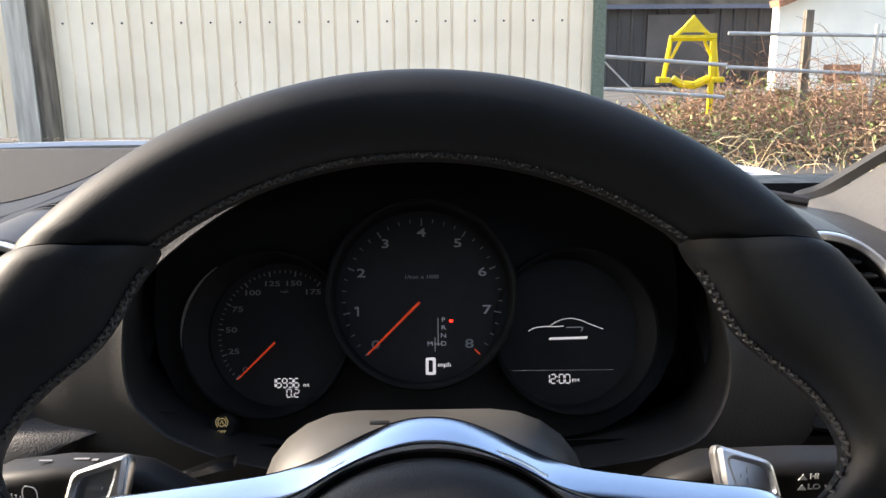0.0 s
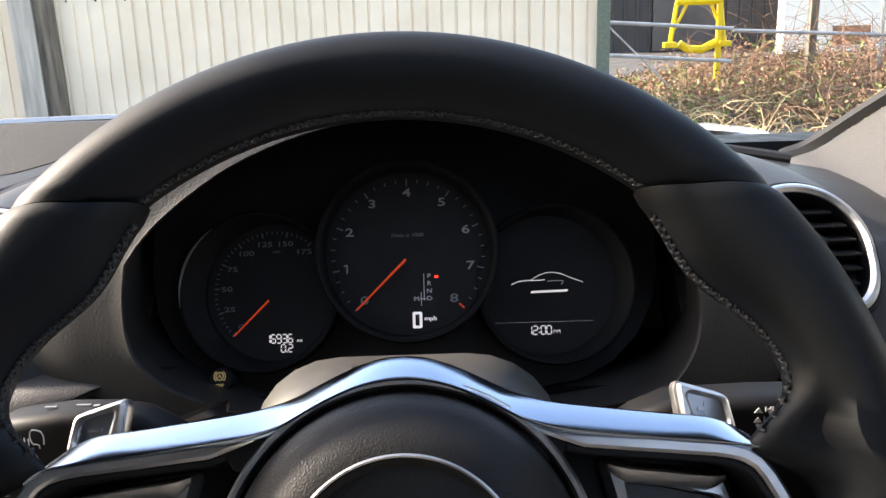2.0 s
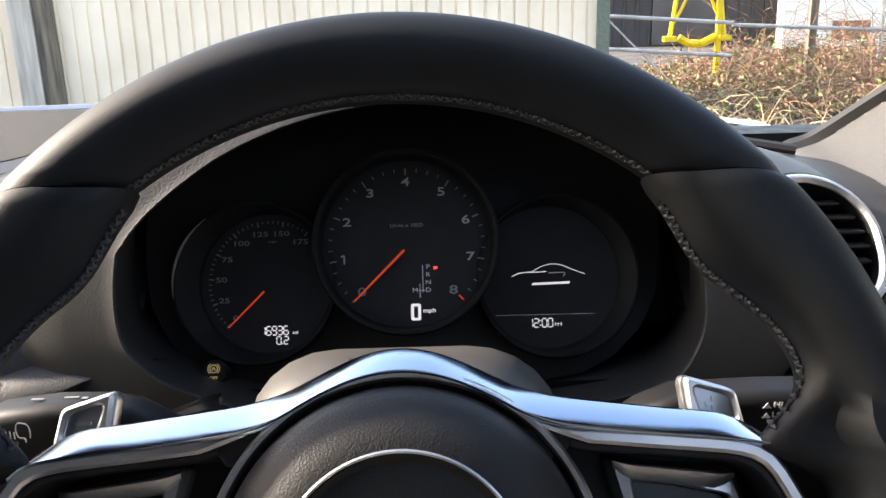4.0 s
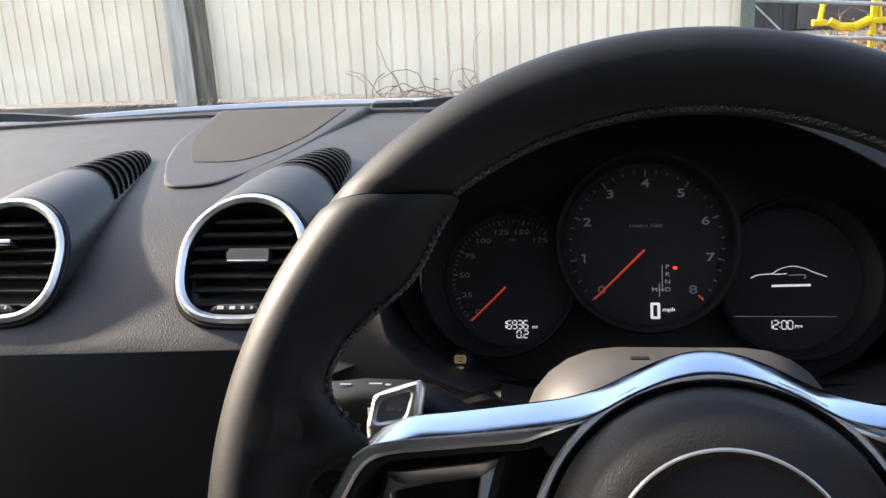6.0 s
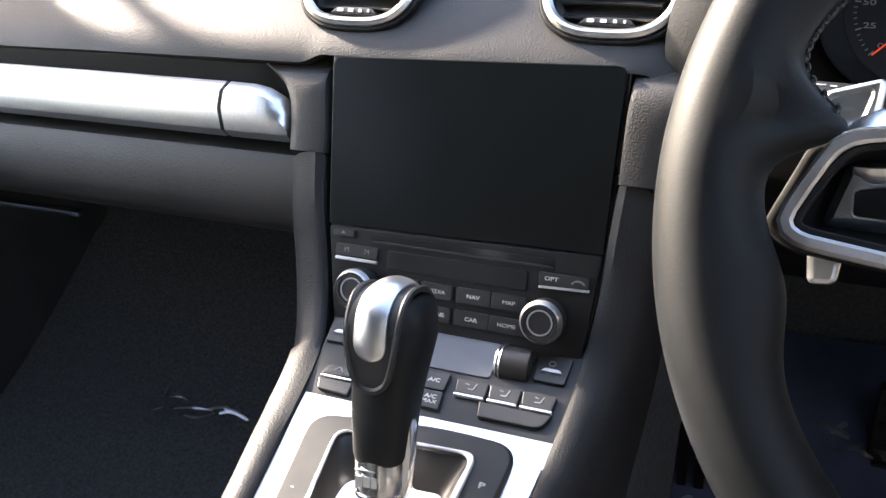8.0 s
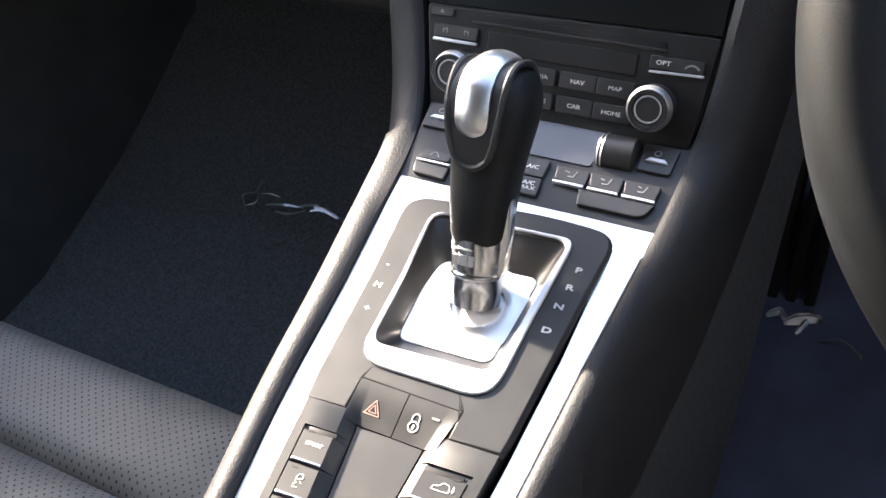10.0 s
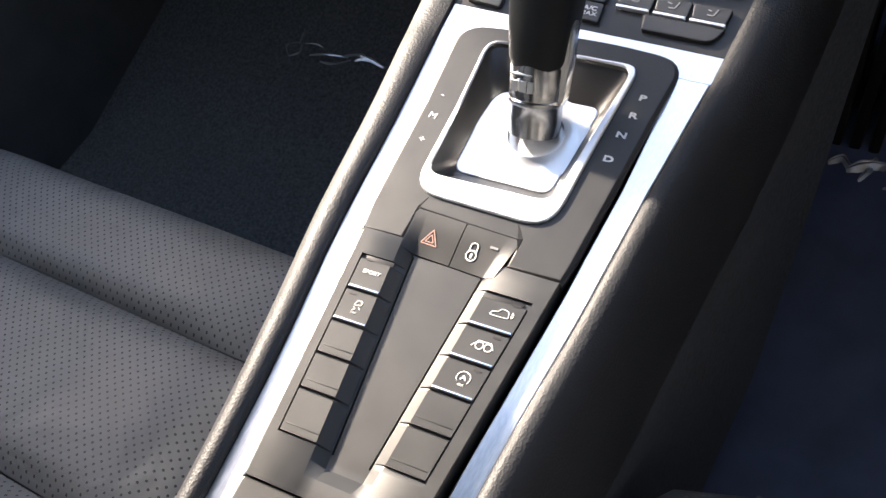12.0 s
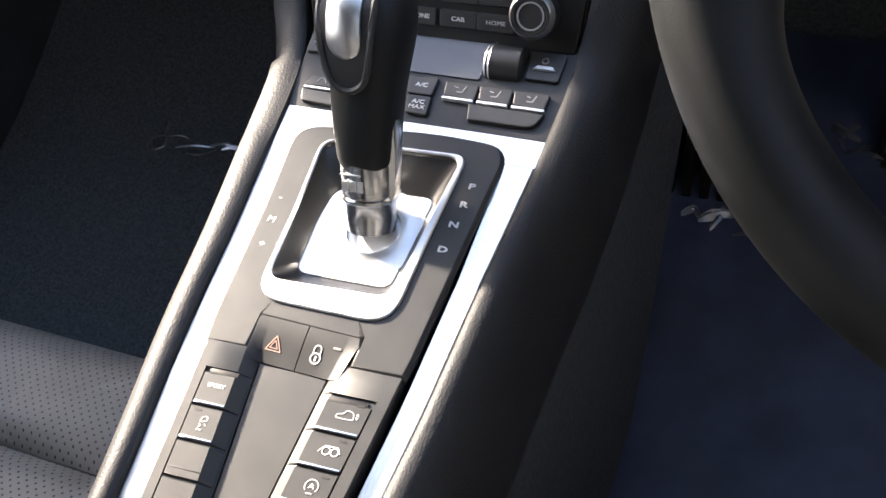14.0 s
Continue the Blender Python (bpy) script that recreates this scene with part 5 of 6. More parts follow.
part("bright_strip", prism(rounded([(58.8, -17.0), (88.4, -15.9), (88.4, -14.4), (58.8, -15.6)], 0.5, 2), 1.2, 3.4, 0.5), PLATE, op)
button(-38.5, -20.6, 51.5, -8.6, h=0.9, mat=BLACK)
for x0, x1, top, low in ((-37, -15.5, "TUNER", "PHONE"), (-14.5, 6.5, "MEDIA", "PHONE"), (9, 30.8, "NAV", "CAR"), (31.2, 53, "MAP", "HOME")):
    if x0 == -37:
        button(x0, -33.6, x1, -24.2, "TUNER")
        button(x0, -47.4, x1, -38.0)
    else:
        button(x0, -33.6, x1, -24.2, top)
        button(x0, -47.4, x1, -38.0, low)


def dial_knob(cx, cy):
    k = part("knob", lathe([(12.6, 1), (12.6, 10), (12.0, 14.5), (10.6, 16.2), (9.0, 16.2), (8.6, 15.4), (0.01, 15.4)], 48, cx, cy), KEY, stack, "ribbed black rotary knob")
    part("knob_ring", lathe([(12.4, 12.2), (12.1, 14.6), (11.0, 16.0), (10.8, 16.4), (11.6, 15.2), (12.8, 12.4)], 48, cx, cy, hollow=True), ALU, k)
    part("knob_ring", lathe([(7.6, 15.2), (7.5, 15.9), (6.7, 15.9), (6.6, 15.2)], 40, cx, cy, hollow=True), INKMID, k)
    return k


dial_knob(-54.5, -34.0)
dial_knob(65, -35.0)

# ---- climate panel ----
CLIMATE = plane_frame((-0.318, 0.3106, 0.7133), 20, flat=True)
climate = thing("climate_panel", CLIMATE, "dark climate control panel with labelled keys", "climate controls")
part("panel", prism(rounded([(-79, -1), (77, 1), (84, 66), (-84, 60)], 2), -14, 0, 0.8), SOFT, climate)
part("shelf", prism(rounded([(-50, 33), (28, 33), (30, 60), (-54, 60)], 2), 0, 1.0, 0.4), SHELF, climate, "smooth grey storage lip")


def ckey(pts, text="", strip=None, name="climate_key", size=3.0, r=1.6, h=2.6, ink=None):
    k = part(name, prism(rounded(pts, r), 0, h, 0.7), KEY, climate)
    cx, cy = sum(p[0] for p in pts) / len(pts), sum(p[1] for p in pts) / len(pts)
    if text:
        for n, s in enumerate(text.split("|")):
            part("key_text", lettering(s, size, cx, cy + 1.6 * (len(text.split("|")) - 1) - 3.4 * n, h + 0.05, bold=0.06), ink or INK, k)
    return k


ckey([(-9.2, 18), (5.4, 18), (6.0, 30.4), (-11.6, 29.4)], "A/C", size=3.6)
ckey([(-6.4, 5.6), (6.4, 5.2), (5.6, 17.4), (-8.8, 17.2)], "A/C|MAX", size=3.6)
for n, (x0, x1) in enumerate(((10.5, 30.0), (30.6, 49.4), (50.0, 70))):
    k = ckey([(x0 + 1.5, 19.4), (x1 + (0 if n < 2 else -1), 18.2), (x1, 28.6), (x0, 28.4)])
    mx = (x0 + x1) / 2
    part("key_symbol", merge(polyline([(mx + 3, 26.5), (mx + 1.6, 22.4), (mx - 1.6, 22.4)], 0.7, 2.6, 2.9), polyline([(mx - 4 + n, 25.6), (mx - 1.2 + n * 0.6, 25.0)], 0.6, 2.6, 2.9)), INKDIM, k)
    part("bright_strip", prism(rrect(x0 + 1, 17.0, x1 - 0.6, 18.8, 0.5, 2), 0.5, 3.2, 0.5), PLATE, k)
ckey([(29.5, 6.4), (66, 6.8), (70, 16.4), (27.5, 16.4)], name="blank_key", r=[1.2, 5, 1.2, 1.2])
k = ckey([(-72.5, 13.6), (-52, 14.2), (-52, 20.6), (-69, 21)])
part("bright_strip", prism(rrect(-72, 11.6, -50, 13.2, 0.5, 2), 0.5, 3.2, 0.5), PLATE, k)
part("key_symbol", polyline([(p.x, p.y) for p in smooth_path([(-65, 16.2, 0), (-62, 19.4, 0), (-59, 16.2, 0)], 8)], 0.6, 2.6, 2.9), INKDIM, k)
ckey([(-70.5, 3.2), (-50, 2.4), (-50, 10.8), (-72.6, 11)], name="blank_key")
for s, x0 in ((1, 30), (-1, -60)):
    drum = part("temperature_drum", tube([(x0, 46, 0), (x0 + 1.0, 46, 0), (x0 + 19.5, 46, 0), (x0 + 20.5, 46, 0)], [9, 10.5, 10.5, 9], 28), KEY, climate, "ribbed black thumb roller")
    part("drum_band", tube([(x0 - 0.4, 46, 0), (x0 + 3, 46, 0)], [9.4, 10.9], 28), ALU, drum)
for x0 in (52.5, -81):
    k = ckey([(x0, 37), (x0 + 19, 37), (x0 + 20, 55.5), (x0, 54.5)], r=2.2, h=2.2)
    part("bright_strip", prism(rounded([(x0 + 3, 43), (x0 + 16.5, 43), (x0 + 14, 46), (x0 + 5.5, 46)], 1), 2.0, 3.4, 0.6), PLATE, k)
    part("key_symbol", polyline(circle(x0 + 9, 49.6, 1.8, 10), 0.6, 2.2, 2.5, True), INKDIM, k)

# ---- centre console ----
console = thing("centre_console", CONSOLE, "dark centre console with bright aluminium side strips", "centre console")


def spot(u, v, h=0.0, rear=False):
    """World millimetres of a point of the console's top."""
    return (REAR if rear else CONSOLE) @ Vector((u * MM, v * MM, h * MM)) * 1000


# aluminium plate in two slopes
def alu_strip(name, stations, sink=0.0, fall=0.0):
    """Stations give v and both edges; towards the rear the outer edge falls away."""
    rings = []
    for v, x0, x1, rear in stations:
        g = sink * max(0.0, min(1.0, (130 - v) / 25))
        h = g + fall * max(0.0, min(1.0, (5 - v) / 90))
        rings.append([spot(x0, v, -9, rear), spot(x0, v, -0.6 - g, rear), spot(x0 + 0.6, v, -g, rear), spot(x1 - 0.6, v, -h, rear), spot(x1, v, -0.6 - h, rear), spot(x1, v, -9, rear)])
    part(name, loft(rings), BRUSHED, console, "bright brushed aluminium strip", at=ROOT)


alu_strip("aluminium_strip", [(v, a, b, v < 0) for v, a, b in ((130, -64.5, -36), (110, -62.5, -42), (60, -57.5, -40), (0, -53, -38), (-20, -50.6, -36), (-60, -46.2, -34), (-90, -43.4, -32.3), (-120, -41.6, -30.3), (-200, -38, -25))])
alu_strip("aluminium_strip", [(v, a, b, v < 0) for v, a, b in ((130, 55, 85.2), (110, 68, 83.1), (60, 67.6, 79.2), (20, 65.6, 76.8), (0, 64.8, 75.7), (-20, 62.8, 73.6), (-60, 58.4, 68.4), (-90, 55.0, 65.0), (-120, 52.2, 62.6), (-200, 48, 57))], 2.2, 1.25)
alu_strip("aluminium_bridge", [(148, -66, 90, False), (130.3, -64.5, 86, False)])
panel_f = rounded([(-39.5, 17), (62.5, 17), (66.4, 100), (69, 139), (24, 141), (-51.5, 132), (-46, 80)], [1, 1, 2, 14, 30, 14, 2], 6)
panel_f[:14] = [(-41.6, 12), (-40.2, 3), (-39.3, -2.0), (-30, -1.4), (-18.6, -0.75), (-18.6, 10), (-18.6, 17), (36.4, 17), (36.4, 10), (36.4, 2.35), (48, 3.0), (61.3, 3.75), (61.8, 8), (62.3, 13)]
bz_o = rounded([(-26.5, 24.3), (46.8, 25.6), (48.2, 80), (50.6, 129.4), (12, 127.8), (-33, 125.4), (-29, 80)], [15, 16, 2, 8, 20, 9, 2], 6)
bz_i = rounded([(-24, 36.2), (41.4, 40.2), (43.8, 80), (47.6, 127), (12, 126), (-31, 124.2), (-26.6, 80)], [8, 9, 2, 8, 20, 8, 2], 6)
well_i = rounded([(-17.8, 47.2), (34.6, 49.4), (36.2, 80), (38.4, 106.5), (12, 105), (-17.6, 102.6), (-19.4, 80)], [7, 6, 2, 6, 15, 9, 2], 6)


def rings_at(*seq):
    return [[(x, y, z) for x, y in pts] for pts, z in seq]


panel_rings = rings_at((panel_f, -8), (inset(panel_f, -1.9), -0.8), (inset(panel_f, -1.7), 0.5), (inset(panel_f, -0.2), 1.9), (inset(panel_f, 0.2), 2.2), (inset(panel_f, 0.6), 2.2), (bz_o, 2.2), (bz_o, -8))
part("selector_panel", loft(panel_rings + panel_rings[:1], caps=False), SOFT, console, "satin black selector panel")
part("selector_bezel", frame_ring(bz_o, bz_i, -6, 4.0, 0.7), PLATE, console, "bright silver selector bezel")
part("selector_well", loft(rings_at((bz_i, 3.0), (inset(bz_i, 0.8), 1.0), (inset(well_i, -1.5), -6.2), (well_i, -7.6)), caps=False), WELL, console, "satin black sunken well")
# silver plate that swells up round the lever's foot
foot = (14.5, 79.5)
mound = lathe([(27, -7.1), (22, -6.7), (18.5, -5.9), (16.4, -4.9), (15.4, -4.1), (14.9, -3.7), (14.4, -3.7), (14.2, -4.2), (14.1, -8)], 48, *foot, hollow=True)
part("selector_plate", merge(prism(well_i, -13, -7, 0.8), mound), PLATE, console, "silver plate swelling round the lever")
for ch, u, v in (("P", 58.4, 111.2), ("R", 57.9, 99.6), ("N", 57.0, 86.9), ("D", 56.4, 71.8)):
    part("gear_letter", lettering(ch, 4.7, u, v, 2.3, wide=1.5, bold=0.16, turn=3), INK, console)
for ch, u, v in (("-", -39.6, 83.8), ("M", -38.4, 69.6), ("+", -36.8, 54.2)):
    part("gear_letter", lettering(ch, 5.2, u, v, 2.3, wide=1.2, bold=0.02, turn=-3), INK, console)
part("bezel_mark", prism(rrect(4, 29.6, 15, 32.6, 1), 3.8, 4.3, 0.2), PLATE, console)

# rear button panel, in its own slope
def rear_part(name, bm, mat, label="", parent=None):
    return part(name, bm, mat, parent or console, label, at=REAR)



def strip_cols(v):
    """Outer and inner edges of the raised borders beside the tray at station v."""
    f = (-v) / 128
    return lerp(-39.4, -29.2, f), lerp(-17.6, -4.0, f), lerp(32.7, 23.5, f), lerp(62.0, 48.4, f)


rows_ = []
for v in (-0.3, -0.9, -5.7, -6, -12, -14, -14.1, -40, -80, -103, -106.6, -106.7, -109, -112.8, -113.2, -119.3, -119.7, -128):
    a, b, c, d = strip_cols(v)
    dep = -5.0 * max(0.0, min(1.0, (v + 119.5) / 6.5)) if v < -5.8 else -5.5
    key_l, key_r = (0.7 if -106.65 < v < -14.05 else 2.0), (0.7 if -104.6 < v < -14.05 else 2.0)
    rim_ = 1.9 if v > -0.5 else 2.0
    gr = 1.6 if -106.65 < v < -5.8 else 0.0
    rows_.append([(a, v, 1.2), (a + 0.8, v, rim_), (a + 5.5, v, rim_), (a + 5.6, v, min(rim_, key_l)), (b, v, min(rim_, key_l)), (b + 0.2, v, min(1.9, key_l)), (b + 6.2, v, 2 + dep), (b + 6.4, v, 2 + dep - gr), (b + 7.0, v, 2 + dep - gr), (b + 7.2, v, 2 + dep), (c - 7.2, v, 2 + dep), (c - 7.0, v, 2 + dep - gr), (c - 6.4, v, 2 + dep - gr), (c - 6.2, v, 2 + dep), (c - 0.2, v, min(1.9, key_r)), (c, v, min(rim_, key_r)), (d - 6.6, v, min(rim_, key_r)), (d - 6.5, v, rim_), (d - 0.8, v, rim_), (d, v, 1.2), (d, v, -8), (a, v, -8)])
rear_part("button_panel", loft(rows_), SOFT, "satin black panel with a sloping tray")


def bent_key(v0, v1, side, gap=0.6):
    """A key that folds down over the edge of the tray."""
    rings = []
    for v, lift in ((v0 + gap, 0.2), (v0 + gap, 1.5), (v0 + gap + 0.4, 1.8), (v1 - gap - 0.4, 1.8), (v1 - gap, 1.5), (v1 - gap, 0.2)):
        a, b, c, d = strip_cols(v)
        if side < 0:
            xs_ = [(a + 6.4, 0), (a + 7.1, 0), (b - 1.5, 0), (b - 0.2, 0), (b + 5.6, -4.4)]
        else:
            xs_ = [(d - 7.4, 0), (d - 8.1, 0), (c + 1.5, 0), (c + 0.2, 0), (c - 5.6, -4.4)]
        rings.append([(x, v, z + lift + 0.4) for x, z in xs_] + [(x, v, z - 2) for x, z in reversed(xs_)])
    return loft(rings)


VL = [-14.5, -33.5, -50.8, -68.0, -85.6, -106.5]
VR = [-15.5, -33.0, -50.0, -66.8, -84.4, -104.5]
for side, stops, names in ((-1, VL, ("sport", "stability", "", "", "")), (1, VR, ("spoiler", "exhaust", "stop", "", ""))):
    for n in range(5):
        live = bool(names[n])
        b = part("console_key", bent_key(stops[n + 1], stops[n] - (1.7 if n == 0 else 0), side), SOFT, console, "dark key with a bright front edge" if live else "blank dark key", smooth=False, at=REAR)
        a_, b_, c_, d_ = strip_cols(stops[n + 1] + 2.2)
        x0, x1 = (a_ + 6.7, b_ - 0.2) if side < 0 else (c_ + 0.2, d_ - 7.8)
        edge = box(x0, stops[n + 1] + 0.6, 1.4, x1, stops[n + 1] + (2.0 if live else 1.2), 2.6 if live else 2.4, 0.4)
        part("key_edge", edge, CHROME if live else BLACK, b)
        if n == 0:
            # the gap ahead of the first key gets a black bar for its shade
            part("key_slot", box(x0 + 0.4, stops[0] - 2.2, 0.9, x1 - 0.4, stops[0] + 0.2, 1.5, 0.2), BLACK, b)
        if not live:
            part("key_groove", box(x0 + 0.6, stops[n + 1] + 4.1, 2.0, x1 - 0.6, stops[n + 1] + 4.6, 2.35, 0.1), BLACK, b)
        part("key_lamp", prism(rrect(*((x0 + 1, stops[n] - 3.0, x0 + 4.5, stops[n] - 1.8) if side < 0 else (x1 - 5, stops[n] - 3.0, x1 - 1.5, stops[n] - 1.8)), 0.3, 2), 2.2, 2.4), BLACK, b) if live else None
        small = Matrix.Translation(((x0 + x1) / 2, (stops[n] + stops[n + 1]) / 2, 0)) @ Matrix.Diagonal((0.8, 0.8, 1, 1)) @ Matrix.Translation((-(x0 + x1) / 2, -(stops[n] + stops[n + 1]) / 2, 0))
        cx, cy = (x0 + x1) / 2 + (-1 if side < 0 else 2.5), (stops[n] + stops[n + 1]) / 2 + 0.5
        if names[n] == "sport":
            part("key_text", lettering("SPORT", 3.3, cx + 0.5, cy + 0.5, 2.35, wide=1.15, bold=0.08), INK, b, matrix=small)
        elif names[n] == "stability":
            part("key_symbol", merge(polyline(rounded([(cx - 1.2, cy + 0.6), (cx + 3.2, cy + 1.4), (cx + 2.6, cy + 4.2), (cx - 0.4, cy + 3.8)], 0.8, 3), 0.42, 2.25, 2.5, True), polyline([(cx - 1, cy - 0.4), (cx + 0.4, cy - 1.6), (cx - 1, cy - 2.8)], 0.45, 2.25, 2.5), polyline([(cx + 2.2, cy - 0.2), (cx + 3.4, cy - 1.4)], 0.45, 2.25, 2.5), lettering("OFF", 1.7, cx + 0.4, cy - 4.2, 2.35)), INK, b, matrix=small)
        elif names[n] == "spoiler":
            part("key_symbol", merge(polyline([(p.x, p.y) for p in smooth_path([(cx - 6, cy - 1.6, 0), (cx - 5, cy + 0.4, 0), (cx - 2, cy + 1.2, 0), (cx, cy + 3.2, 0), (cx + 3.5, cy + 2.6, 0), (cx + 4.4, cy + 0.2, 0), (cx + 3.8, cy - 1.6, 0), (cx - 5.6, cy - 1.8, 0)], 26)], 0.42, 2.25, 2.5), prism([(cx + 5.6, cy + 1.4), (cx + 7.4, cy + 1.4), (cx + 6.5, cy + 3)], 2.25, 2.5), prism([(cx + 5.6, cy + 0.4), (cx + 6.5, cy - 1.2), (cx + 7.4, cy + 0.4)], 2.25, 2.5)), INK, b, matrix=small)
        elif names[n] == "exhaust":
            part("key_symbol", merge(polyline(circle(cx - 1.6, cy, 2.2, 16), 0.5, 2.25, 2.5, True), polyline(circle(cx + 3.4, cy, 2.2, 16), 0.5, 2.25, 2.5, True), polyline([(cx - 6, cy - 1.2), (cx - 3, cy + 2.8), (cx + 4.6, cy + 2.9), (cx + 6.6, cy - 0.6)], 0.45, 2.25, 2.5)), INK, b, matrix=small)
        elif names[n] == "stop":
            part("key_symbol", merge(polyline([(cx + 3.8 * math.cos(radians(t)), cy + 0.6 + 3.8 * math.sin(radians(t))) for t in range(-40, 221, 20)], 0.45, 2.25, 2.5), lettering("A", 4.0, cx, cy + 0.6, 2.35, bold=0.06), lettering("OFF", 1.7, cx, cy - 3.6, 2.35)), INK, b, matrix=small)

# hazard and lock keys across the joint, sinking from the panel into the tray
def recess_key(x0, x1, side):
    rings = []
    for v, d, ed in ((16.7, -1, 0), (16.4, -0.3, 0), (12.5, -0.6, 0.4), (8, -1.4, 1.2), (2, -2.8, 2.6), (-5.4, -4.6, 4.4), (-5.6, -5.4, 4.4)):
        a, b = (x0 + 1.2 * (12 - v) / 17 if side < 0 else x0), (x1 if side < 0 else x1 - 3.2 * (12 - v) / 17)
        top = [(a, ed if side < 0 else 0), (a + 1.5, ed * 0.85 if side < 0 else 0), (a + 5.5, 0.08 * ed if side < 0 else 0), (a + 7, 0), (b - 7, 0), (b - 5.5, 0.08 * ed if side > 0 else 0), (b - 1.5, ed * 0.85 if side > 0 else 0), (b, ed if side > 0 else 0)]
        rings.append([(x, v, 2.4 + d + z) for x, z in top] + [(x, v, -7) for x, z in reversed(top)])
    return rings


TILTED = Matrix.Translation((0, 4.2 * MM, 0.1 * MM)) @ Matrix.Rotation(radians(14), 4, "X") @ Matrix.Translation((0, -4.2 * MM, -3.3 * MM))
hz = part("hazard_key", loft(recess_key(-18.2, 8.2, -1)), SOFT, console, "dark key with a red triangle")
part("key_symbol", merge(polyline([(-9.6, 1.0), (-1.4, 1.0), (-5.5, 8.4)], 0.5, 3.4, 3.65, True), polyline([(-7.6, 2.2), (-3.4, 2.2), (-5.5, 6.0)], 0.4, 3.4, 3.65, True)), INKRED, hz, at=CONSOLE @ TILTED)
lk = part("lock_key", loft(recess_key(8.8, 36, 1)), SOFT, console, "dark key with a padlock symbol")
part("key_symbol", merge(polyline(circle(16.8, 2.4, 2.5, 20), 0.7, 3.4, 3.65, True), polyline([(15.0, 4.4)] + [(16.8 + 1.8 * math.cos(radians(t)), 6.8 + 1.9 * math.sin(radians(t))) for t in range(180, -1, -20)] + [(18.6, 4.4)], 0.6, 3.4, 3.65), prism(rrect(16.3, 1.0, 17.3, 3.6, 0.4, 3), 3.4, 3.65)), INK, lk, at=CONSOLE @ TILTED)
part("key_lamp", prism(rrect(24, 8.6, 28, 9.8, 0.3, 2), 3.4, 3.6), INKDIM, lk, at=CONSOLE @ TILTED)

# padded side walls of stack and console
def rail(path, side, name, wdt):
    rings, side_rings = [], []
    pts = smooth_path(path, 60)
    for i, p in enumerate(pts):
        f = i / 59
        w = lerp(wdt[0], wdt[1], f)
        down = 340 if f > 0.25 else lerp(120, 340, f / 0.25)
        fwd = 40 * max(0.0, 1 - f / 0.3)
        s = side
        k = max(0.0, min(1.0, (f - 0.3) / 0.2))
        if s < 0 and f > 0.35:
            up = 4.0 * min(1.0, (f - 0.35) / 0.2)
            rings.append([(p.x + 1.5, p.y, p.z - 9), (p.x + 0.4, p.y, p.z - 1.6), (p.x - 0.2, p.y, p.z + up * 0.6), (p.x - w * 0.16, p.y, p.z + up), (p.x - w * 0.36, p.y, p.z + up + 0.6), (p.x - w * 0.6, p.y, p.z + up - 0.6), (p.x - w * 0.84, p.y, p.z + up - 4), (p.x - w * 0.98, p.y, p.z - 14), (p.x - w * 1.04, p.y, p.z - 36), (p.x - w * 1.06, p.y, p.z - 70), (p.x - w * 1.1, p.y, max(310, p.z - down)), (p.x, p.y, max(310, p.z - down))])
            continue
        rings.append([(p.x - s * 1.5, p.y + fwd * 0.2, p.z - 9), (p.x - s * 0.4, p.y, p.z - 1.6), (p.x + s * 0.9, p.y, p.z - 0.2), (p.x + s * w * 0.16, p.y - fwd * 0.05, p.z + 1.0), (p.x + s * w * (0.36 - 0.02 * k), p.y, p.z + 0.3 - 0.9 * k), (p.x + s * w * (0.6 - 0.06 * k), p.y, p.z - 2.2 - 3.6 * k), (p.x + s * w * (0.82 - 0.09 * k), p.y + fwd * 0.1, p.z - 8.5 - 7 * k), (p.x + s * w * (0.97 - 0.08 * k), p.y + fwd * 0.3, p.z - 20 - 9 * k), (p.x + s * w * (1.08 - 0.06 * k), p.y + fwd * 0.6, p.z - 36 - 14 * k), (p.x + s * w * 1.14, p.y + fwd, p.z - 70), *(((p.x + w * 1.08, p.y + fwd, p.z - 82), (p.x, p.y + fwd, p.z - 88)) if s > 0 else ((p.x + s * w * 1.25, p.y + fwd * 1.5, max(310, p.z - down)), (p.x, p.y + fwd * 1.5, max(310, p.z - down))))])
        side_rings.append([(p.x + s * w * 0.7, p.y + fwd * 1.3, p.z - 80), (p.x + s * (w * 0.98 + 2), p.y + fwd * 1.3, p.z - 80), (p.x + s * (w * 1.15 + 10), p.y + fwd * 1.5, max(306, p.z - down)), (p.x + s * w * 0.7, p.y + fwd * 1.5, max(306, p.z - down))])
    if side > 0:
        part("tunnel_side", loft(side_rings), TUNNEL, console, "dark carpet on the tunnel side", at=ROOT)
    return part(name, loft(rings), PADSKIN, console, "grained leather side padding", at=ROOT)


LEFT_EDGE = ((130, -64.5), (110, -62.5), (60, -57.5), (0, -53), (-60, -46.2), (-120, -41.6), (-200, -38))
RIGHT_EDGE = ((130, 85.2), (95, 81.8), (60, 79.2), (20, 76.8), (-20, 73.6), (-60, 68.4), (-90, 65.0), (-120, 62.6), (-200, 57))
rail([(-418.5, 403.5, 827), (-417, 392, 800), (-412, 380, 768), (-406, 362, 738), (-399, 335, 723)] + [tuple(spot(u - 0.4, v, 1.0, v < 0)) for v, u in LEFT_EDGE], -1, "left_padding", (32, 12.5))
